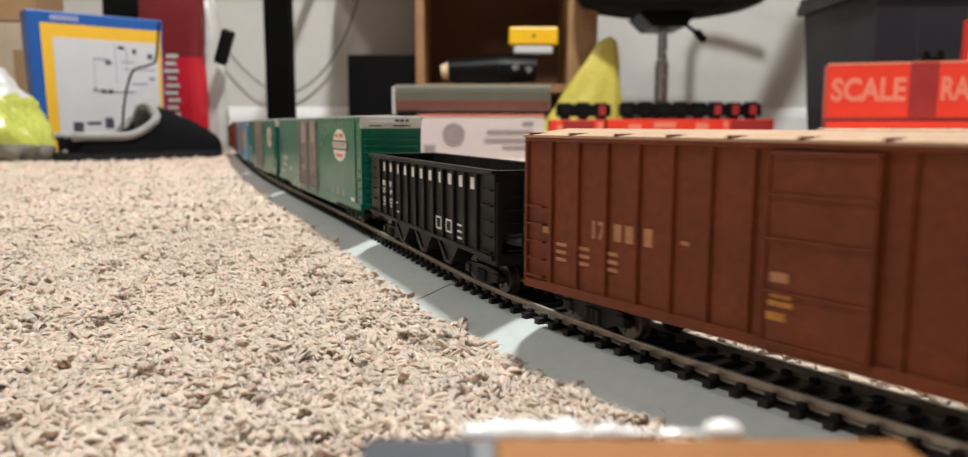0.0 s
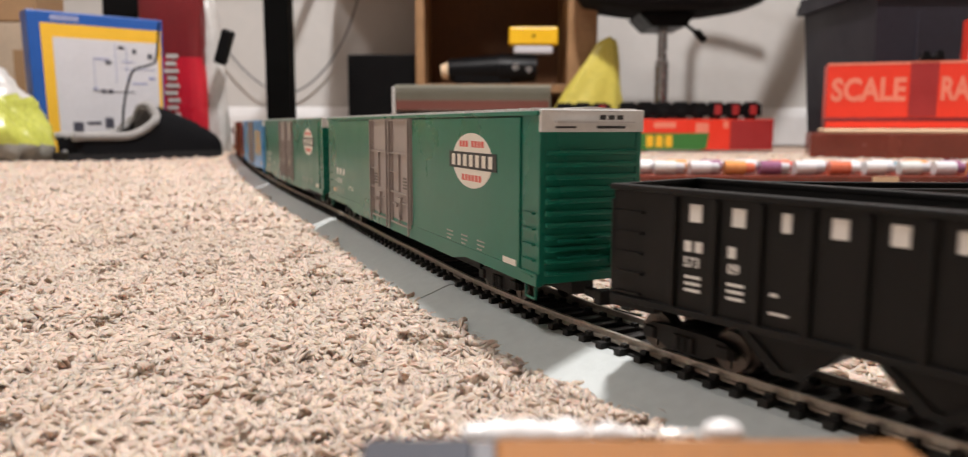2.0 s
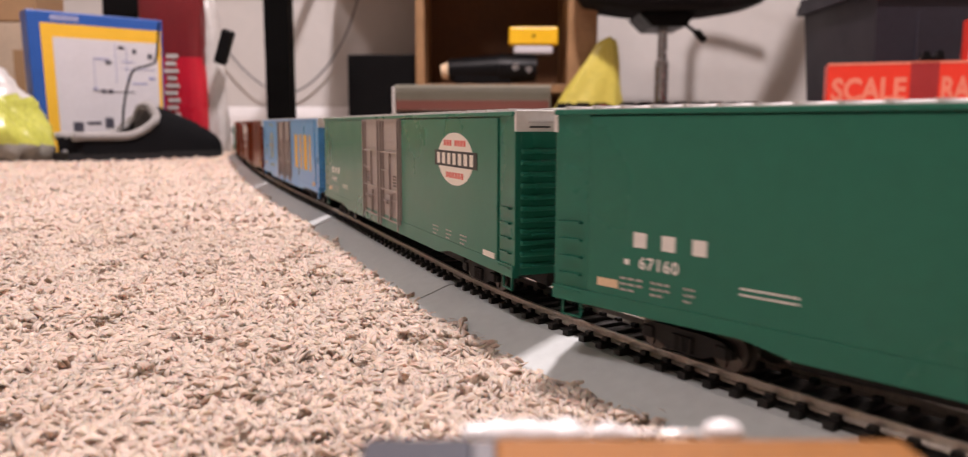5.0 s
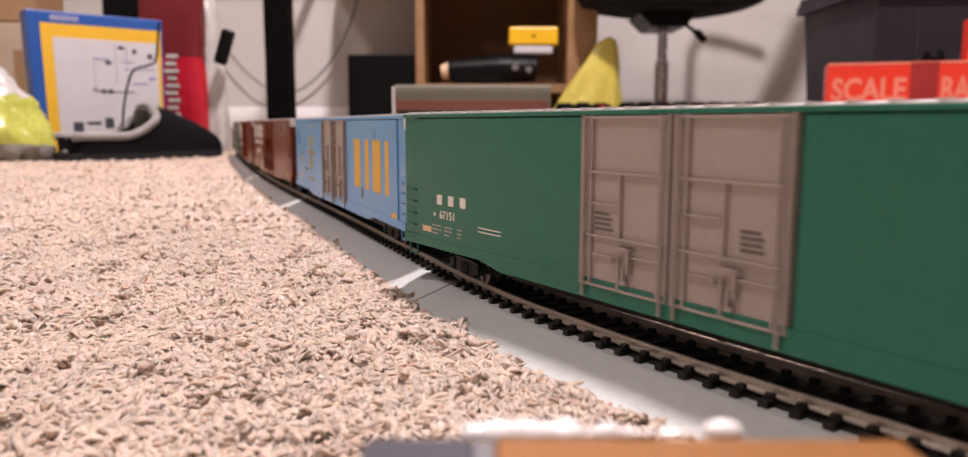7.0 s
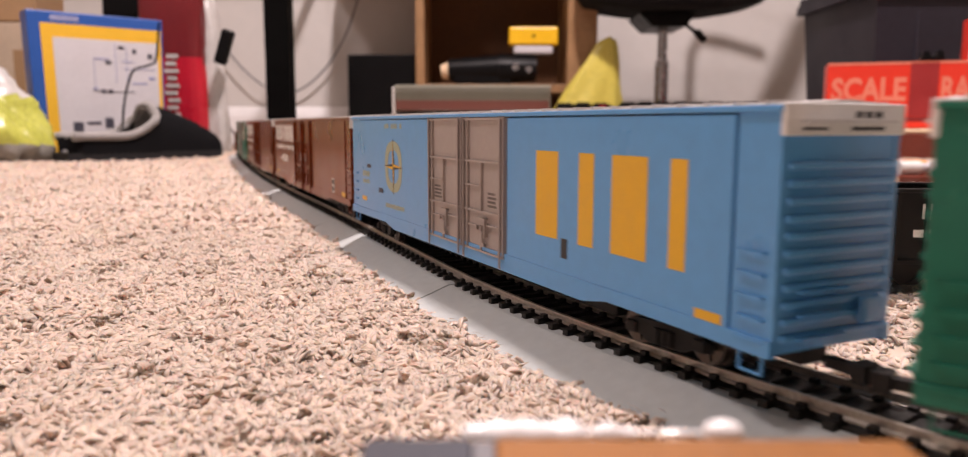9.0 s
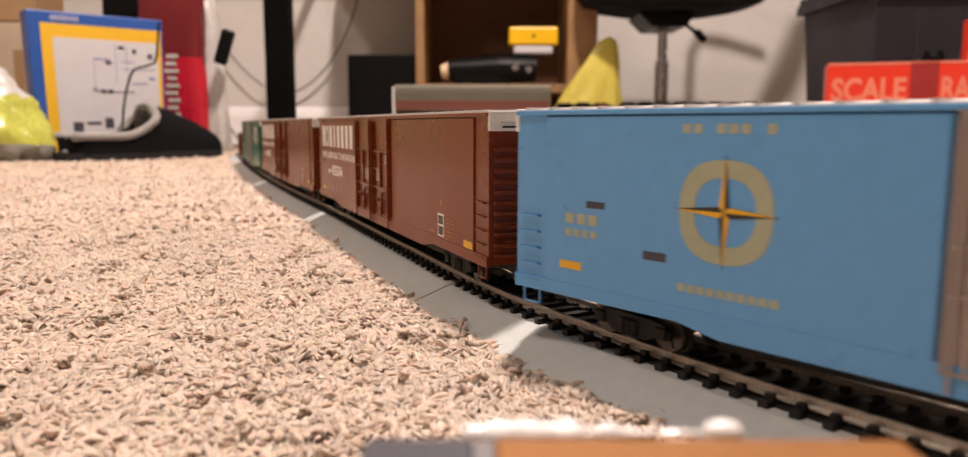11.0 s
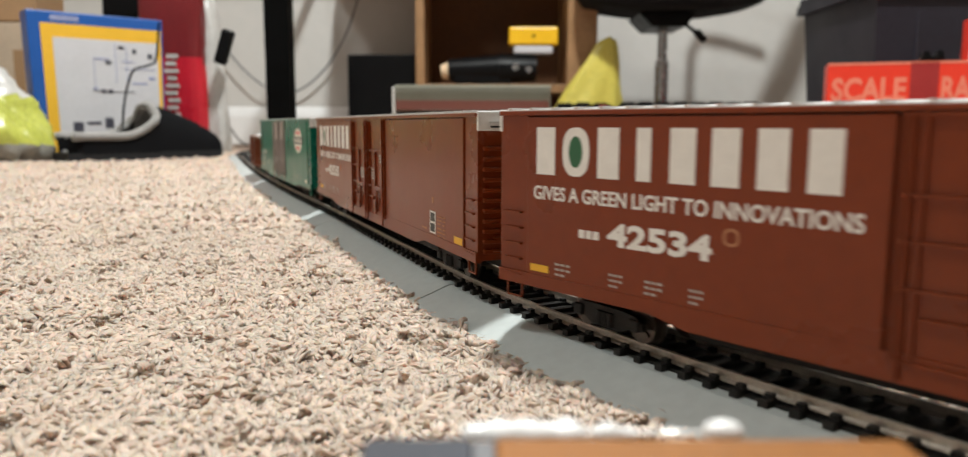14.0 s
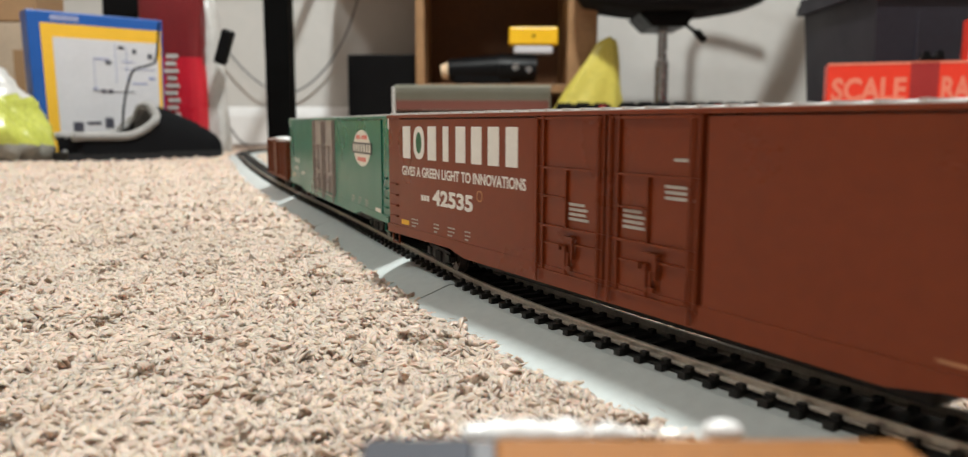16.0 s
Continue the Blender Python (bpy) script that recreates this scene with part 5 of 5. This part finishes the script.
part("end_plate", box((-0.155, -0.014, 0.000), (-0.150, 0.014, 0.052), 0.001), ENDWHITE, cc, "pale end frame")
part("underframe", box((-0.13, -0.012, 0.0), (0.13, 0.012, 0.006), 0.001), PLASTICBLACK, cc)

# red cartons with black chassis on top
ra = carton("red_carton", pose(0.255, 2.10, 0, 0, 0, 0), (0.150, 0.07, 0.082), CARTONRED, "red model carton with dark print", group="red model cartons")
stripe(ra, [(-0.040, 0.045, 0.002, 0.080)], DIMRED, "dark_print")
stripe(ra, [(-0.055, -0.040, 0.050, 0.068), (0.055, 0.070, 0.040, 0.074)], CARTONPINK, "print_bar")
rc = carton("red_carton", pose(0.565, 2.10, 0, 0, 0, 0), (0.455, 0.07, 0.084), CARTONRED, "long red model carton picturing a green wagon", group="red model cartons")
part("green_wagon_print", plate([(-0.170, 0.046), (0.052, 0.046), (0.046, 0.006), (0.030, 0.0), (-0.155, 0.0), (-0.165, 0.010)], -0.0012, 0.0004), LINKGREEN, rc)
stripe(rc, [(-0.120 + k * 0.026, -0.101 + k * 0.026, 0.008, 0.040) for k in range(3)], YELLOWINK, "yellow_print", -0.0012)
stripe(rc, [(-0.170, -0.135, 0.046, 0.070), (0.015, 0.050, 0.046, 0.074), (-0.100, -0.040, 0.060, 0.076)], CARTONPINK, "print_patch")
stripe(rc, [(0.110, 0.227, 0.002, 0.082)], DIMRED, "dark_print")
stripe(rc, [(0.090, 0.104, 0.060, 0.078)], CARTONPINK, "print_patch")


def chassis(m, length, label):
    ob = root("model_chassis", m, label, "model chassis")
    part("frame", box((-length / 2, -0.0165, 0.006), (length / 2, 0.0165, 0.028), 0.002), PLASTICBLACK, ob)
    n = int(length / 0.045)
    for k in range(n):
        x = -length / 2 + (k + 0.5) * length / n
        part("bogie", box((x - 0.015, -0.018, 0.0), (x + 0.013, 0.018, 0.020), 0.005), PLASTICBLACK, ob)
        if k > n / 2:
            part("red_cover", box((x - 0.009, -0.0195, 0.008), (x + 0.010, -0.0175, 0.026), 0.001), DIMRED, ob)
        part("deck_block", box((x - 0.020, -0.010, 0.020), (x + 0.017, 0.010, 0.031 + 0.001 * (k % 2)), 0.002), PLASTICBLACK, ob)
    for o in ob.children:
        for v in o.data.vertices:
            v.co.z *= 1.5
    return ob


chassis(pose(0.275, 2.135, 0.082), 0.150, "black model chassis with dark red covers")
chassis(pose(0.570, 2.135, 0.084), 0.390, "long black model chassis with red covers")

# yellow bag in front of the bookcase
yb = root("plastic_bag", pose(0.335, 2.29, 0), "pale yellow crumpled plastic bag", "bag")
bm = bmesh.new()
n, rows = 40, 24
rings = []
for i in range(rows + 1):
    u = i / rows
    ring = []
    for k in range(n):
        a = 2 * math.pi * k / n
        r = (0.26 + 0.74 * (1 - u) ** 1.3) * (1 - u ** 9) ** 0.5
        fold = 1 + 0.16 * noise.noise((math.cos(a) * 2.2, math.sin(a) * 2.2, u * 2.5)) + 0.07 * math.sin(7 * a + 3 * u)
        ring.append(bm.verts.new((-0.030 + 0.066 * u + 0.170 * r * fold * math.cos(a) * (1.0 if math.cos(a) < 0 else 0.72), 0.045 * (r + 0.02) * fold * math.sin(a), 0.325 * u + 0.006 * noise.noise((a, u * 9, 3)))))
    rings.append(ring)
for a, b in zip(rings, rings[1:]):
    for k in range(n):
        bm.faces.new((a[k], a[(k + 1) % n], b[(k + 1) % n], b[k]))
bm.faces.new(rings[0][::-1])
for v in bm.verts:
    v.co.z = max(v.co.z, 0)
part("film", bm, YELLOWBAG, yb, "", True)

# office chair
ch = root("office_chair", pose(0.541, 2.36, 0), "black office chair on a gas column", "chair")
part("gas_column", cyl((0, 0, 0.10), (0, 0, 0.26), 0.0205, None, 24), CHROME, ch, "dull steel column")
part("piston", cyl((0, 0, 0.26), (0, 0, 0.36), 0.0145, None, 20), CHROME, ch)
part("hub", cyl((0, 0, 0.055), (0, 0, 0.115), 0.036, 0.030, 24), PLASTICBLACK, ch)
for k in range(5):
    a = math.radians(72 * k + 20)
    leg = part("base_leg", tube([(0, 0, 0.085), (0.08 * math.cos(a), 0.08 * math.sin(a), 0.08), (0.17 * math.cos(a), 0.17 * math.sin(a), 0.062)], 0.014), PLASTICBLACK, ch)
    part("caster", cyl((0.17 * math.cos(a) - 0.02 * math.sin(a), 0.17 * math.sin(a) + 0.02 * math.cos(a), 0.026), (0.17 * math.cos(a) + 0.02 * math.sin(a), 0.17 * math.sin(a) - 0.02 * math.cos(a), 0.026), 0.026), PLASTICBLACK, ch)
bm = plate([(-0.05, 0.352), (0.045, 0.352), (0.075, 0.390), (-0.09, 0.390)], -0.09, 0.09)
part("tilt_plate", bm, PLASTICBLACK, ch)
bm = bmesh.new()
ringsz = []
for z, f in ((0.385, 0.72), (0.393, 0.92), (0.425, 1.0), (0.457, 0.97), (0.470, 0.80)):
    ringsz.append([bm.verts.new((0.275 * f * math.copysign(abs(math.cos(a)) ** 0.6, math.cos(a)), -0.08 + 0.14 * f * math.copysign(abs(math.sin(a)) ** 0.6, math.sin(a)), z + 0.022 * (abs(math.cos(a)) ** 2) * (1 if z < 0.43 else 0.5))) for a in np.linspace(0, 2 * math.pi, 49)[:-1]])
for a, b in zip(ringsz, ringsz[1:]):
    for k in range(48):
        bm.faces.new((a[k], a[(k + 1) % 48], b[(k + 1) % 48], b[k]))
bm.faces.new(ringsz[0][::-1])
bm.faces.new(ringsz[-1])
part("seat", bm, FABRIC, ch, "black padded seat", True)
part("lever", tube([(0.035, -0.02, 0.375), (0.055, -0.06, 0.36), (0.080, -0.08, 0.335), (0.092, -0.08, 0.322)], 0.0055), PLASTICBLACK, ch)
part("lever_knob", tube([(0.078, -0.08, 0.340), (0.105, -0.08, 0.312)], 0.011), PLASTICBLACK, ch)
for y in (-0.21, 0.05):
    part("armrest", tube([(0.10, y, 0.43), (0.10, y, 0.60), (0.12, y, 0.645), (0.20, y, 0.635), (0.315, y, 0.60)], 0.013), PLASTICBLACK, ch)
bm = plate([(0.235, 0.475), (0.270, 0.46), (0.365, 0.66), (0.405, 0.78), (0.395, 0.815), (0.360, 0.80), (0.310, 0.68)], -0.075, -0.035)
part("backrest", bm, FABRIC, ch)
part("back_stem", box((0.190, -0.09, 0.44), (0.255, -0.03, 0.475), 0.004), PLASTICBLACK, ch)

# navy storage tote
bn = root("storage_tote", pose(1.215, 1.88, 0), "dark navy plastic storage tote", "storage bin")
bm = bmesh.new()
prof = [(0.0, 0.255), (0.385, 0.278), (0.385, 0.294), (0.41, 0.294), (0.41, 0.284)]
for (z0, a0), (z1, a1) in zip(prof, prof[1:]):
    lo = [bm.verts.new((x * a0, 0.20 + y * (a0 - 0.07), z0)) for x, y in ((-1, -1), (1, -1), (1, 1), (-1, 1))]
    hi = [bm.verts.new((x * a1, 0.20 + y * (a1 - 0.07), z1)) for x, y in ((-1, -1), (1, -1), (1, 1), (-1, 1))]
    for k in range(4):
        bm.faces.new((lo[k], lo[(k + 1) % 4], hi[(k + 1) % 4], hi[k]))
bm.faces.new([bm.verts.new((x * 0.255, 0.20 + y * (0.255 - 0.07), 0.0)) for x, y in ((-1, -1), (-1, 1), (1, 1), (1, -1))])
bmesh.ops.remove_doubles(bm, verts=bm.verts, dist=1e-5)
part("tub", bm, NAVYBIN, bn)
part("lid", box((-0.290, -0.020, 0.410), (0.290, 0.420, 0.430), 0.004), NAVYBIN, bn)
for x in (-0.17, 0.0, 0.17):
    part("side_rib", box((x - 0.006, -0.006, 0.02), (x + 0.006, 0.02, 0.34), 0.002), NAVYBIN, bn)

# red cartons on a foam-topped brown box
br = carton("brown_box", pose(0.936, 1.467, 0, 0, 0, -20), (0.57, 0.20, 0.052), MAHOGANY, "dark red-brown flat box on the carpet")
stripe(br, [(0.10, 0.16, 0.006, 0.030), (0.19, 0.23, 0.010, 0.034)], CREAMFOAM, "torn_patch")
fm = tagged(part("foam_sheet", box((-0.268, 0.006, 0), (0.268, 0.19, 0.009), 0.003), CREAMFOAM), "cream foam sheet lying on a brown box", "foam sheet")
fm.matrix_world = pose(0.943, 1.467, 0.052, 0, 0, -20)
r2 = carton("red_carton", pose(0.963, 1.518, 0.061, 0, 0, -20), (0.53, 0.10, 0.022), DARKRED, "flat dark red carton under another carton", group="red model cartons")
part("edge_band", box((-0.264, -0.0012, 0.002), (0.264, 0.0005, 0.015)), CARTONRED, r2)
r3 = carton("red_carton", pose(0.963, 1.518, 0.083, 0, 0, -20), (0.53, 0.10, 0.112), CARTONRED, "red model carton with pale block print", group="red model cartons")
fitted("SCALE", -0.256, -0.118, 0.036, 0.046, -0.0004, CARTONPINK, r3)
stripe(r3, [(-0.112, -0.062, 0.002, 0.110)], DIMRED, "dark_print", 0)
fitted("RA", -0.056, -0.004, 0.036, 0.046, -0.0004, CARTONPINK, r3)
stripe(r3, [(-0.265, 0.265, 0.107, 0.112)], CARTONPINK, "pale_edge")
cp = root("model_coupler", pose(0.900, 1.560, 0.195, 0, 0, -20), "small black model truck on a carton", "model truck")
part("frame", box((-0.022, -0.012, 0.0), (0.022, 0.012, 0.012), 0.003), PLASTICBLACK, cp)
part("wheel", cyl((-0.012, -0.014, 0.014), (-0.012, 0.014, 0.014), 0.007), PLASTICBLACK, cp)
part("wheel", cyl((0.012, -0.014, 0.014), (0.012, 0.014, 0.014), 0.007), PLASTICBLACK, cp)
r4 = carton("red_carton", pose(1.085, 1.535, 0.195, 0, 0, -20), (0.22, 0.07, 0.09), CARTONRED, "red and white carton stacked on another", group="red model cartons")
stripe(r4, [(-0.110, -0.095, 0.0, 0.09), (-0.08, -0.06, 0.02, 0.06)], PAPERWHITE, "white_stripe")

# paint markers on a glossy board
bd = root("craft_board", pose(0.42, 0.93, 0), "glossy dark red wooden board on the carpet", "board")
part("board", box((-0.28, -0.05, 0), (0.34, 0.10, 0.010), 0.002), MAHOGANY, bd)
part("pale_patch", box((0.03, -0.0515, 0.002), (0.06, -0.049, 0.009)), CREAMFOAM, bd)
TINTS = [(0.75, 0.75, 0.75), (0.06, 0.07, 0.16), (0.72, 0.30, 0.10), (0.78, 0.78, 0.78), (0.70, 0.18, 0.10), (0.76, 0.38, 0.05), (0.75, 0.75, 0.77), (0.66, 0.06, 0.05), (0.72, 0.72, 0.74), (0.35, 0.55, 0.12), (0.70, 0.72, 0.70), (0.10, 0.30, 0.42), (0.30, 0.12, 0.22), (0.10, 0.22, 0.65)]
tint_mats = [material("marker_tint", c, 0.25, var=0.05, scale=80, coat=0.4) for c in TINTS]
for k in range(26):
    row = k % 2
    x = 0.175 + (k // 2) * 0.0415 + row * 0.018
    y = 0.905 + row * 0.020
    body = root("paint_marker", pose(x, y, 0.010 + (0.0080 if row == 0 else 0.0085), 0, 0, 3 * math.sin(k * 5.1)), "short paint bottle with a coloured body lying on a board", "paint bottle", "paint bottles on the board")
    part("barrel", cyl((-0.014, 0, 0), (0.010, 0, 0), 0.0080, None, 16), tint_mats[(k * 5 + row) % 14], body)
    part("cap", cyl((0.010, 0, 0), (0.021, 0, 0), 0.0062, 0.0055, 14), tint_mats[(k * 3 + 8 * row) % 14] if k % 3 == 0 else PAPERWHITE, body)
bl = root("blue_block", pose(0.592, 0.875, 0), "small bright blue plastic block on the carpet", "block")
part("block", box((-0.03, -0.01, 0), (0.05, 0.01, 0.016), 0.002), SETBLUE, bl)

# hopper car parked on the carpet
pk, h2, y2, zb2, zt2 = hopper("black hopper car parked on the carpet")
pk.matrix_world = pose(0.205, 0.318, -0.001, 0, 0, -4)
for x in (-h2 + 0.022, h2 - 0.022):
    truck(pk, x)
bars([(-0.028, -0.024, zt2 - 0.011, zt2 - 0.005), (-0.031, -0.022, zt2 - 0.0185, zt2 - 0.0155), (0.005, 0.013, zt2 - 0.011, zt2 - 0.005), (0.004, 0.012, zt2 - 0.0195, zt2 - 0.0165)], -(y2 + 0.0001), WHITEINK, pk)
bars([(0.022, 0.025, zt2 - 0.011, zt2 - 0.005), (0.040, 0.048, zt2 - 0.011, zt2 - 0.005)], -(y2 + 0.0001), WHITEINK, pk)

# carton under the lens with a clear blister, its glare shaped as white lumps
fg = root("carton_lid", pose(0.0, 0.0, 0), "small orange and slate carton close to the lens", "box")
part("slate_end", box((-0.0125, 0.048, 0.0), (-0.0012, 0.0765, 0.0353), 0.0006), SLATE, fg)
part("pale_seam", box((-0.0012, 0.048, 0.0), (0.0012, 0.0765, 0.0350), 0.0004), CABLE, fg)
part("orange_top", box((0.0012, 0.048, 0.0), (0.0440, 0.0765, 0.0353), 0.0006), ORANGECARD, fg)
for xa, xb, size in ((-0.0025, 0.0118, 0.0023), (0.0112, 0.0172, 0.0013), (0.0165, 0.0245, 0.0006)):
    bm = bmesh.new()
    rings = []
    for i in range(37):
        x = xa + (xb - xa) * i / 36
        r = size * (0.55 + 0.9 * abs(noise.noise((x * 260, 0, 2)))) * math.sin(math.pi * (i + 0.6) / 37.2) ** 0.5
        rings.append([bm.verts.new((x, 0.0795 - 1.3 * r * math.cos(a), 0.0345 + r * math.sin(a) * (1 + 0.25 * noise.noise((x * 400, a * 2, 7))))) for a in np.linspace(-0.3, math.pi + 0.3, 13)])
    for a, b in zip(rings, rings[1:]):
        for k in range(12):
            bm.faces.new((a[k], b[k], b[k + 1], a[k + 1]))
    part("blister_film", bm, GLAREFILM, fg, "clear blister film with its glare as white", True)
bm = bmesh.new()
bmesh.ops.create_uvsphere(bm, u_segments=20, v_segments=12, radius=1, matrix=pose(0.0262, 0.0795, 0.0347) @ Matrix.Diagonal((0.0023, 0.0016, 0.0014, 1)))
part("glare_bump", bm, GLAREFILM, fg, "", True)


# ---- what moves ----
def travel(t):
    """Metres along the track of the datum at t seconds."""
    return SPEED * (t - 14.5) + float(np.interp(t, [a for a, b in SURGE], [b for a, b in SURGE]))


def motions():
    times = [i * 0.2 for i in range(81)]
    turns = [i * 2 / 30 for i in range(241)]
    for car, length, rear, centres, trucks in train:
        rows, truck_rows = [], [[], []]
        for t in times:
            mid = travel(t) + rear + length / 2
            a, b = on_track(mid - centres)[0], on_track(mid + centres)[0]
            d = b - a
            m = Matrix.Translation((a + b) / 2) @ Matrix.Rotation(math.atan2(d.y, d.x), 4, "Z")
            rows.append((t, m))
            for k, s in enumerate((mid - centres, mid + centres)):
                truck_rows[k].append((t, m.inverted() @ track_pose(s)))
        walk(car, rows)
        for k, (tr, sets) in enumerate(trucks):
            walk(tr, truck_rows[k])
            for ws, x in sets:
                walk(ws, [(t, pose(x, 0, 0.0052, 0, math.degrees(travel(t) / 0.0052), 0)) for t in turns])


motions()
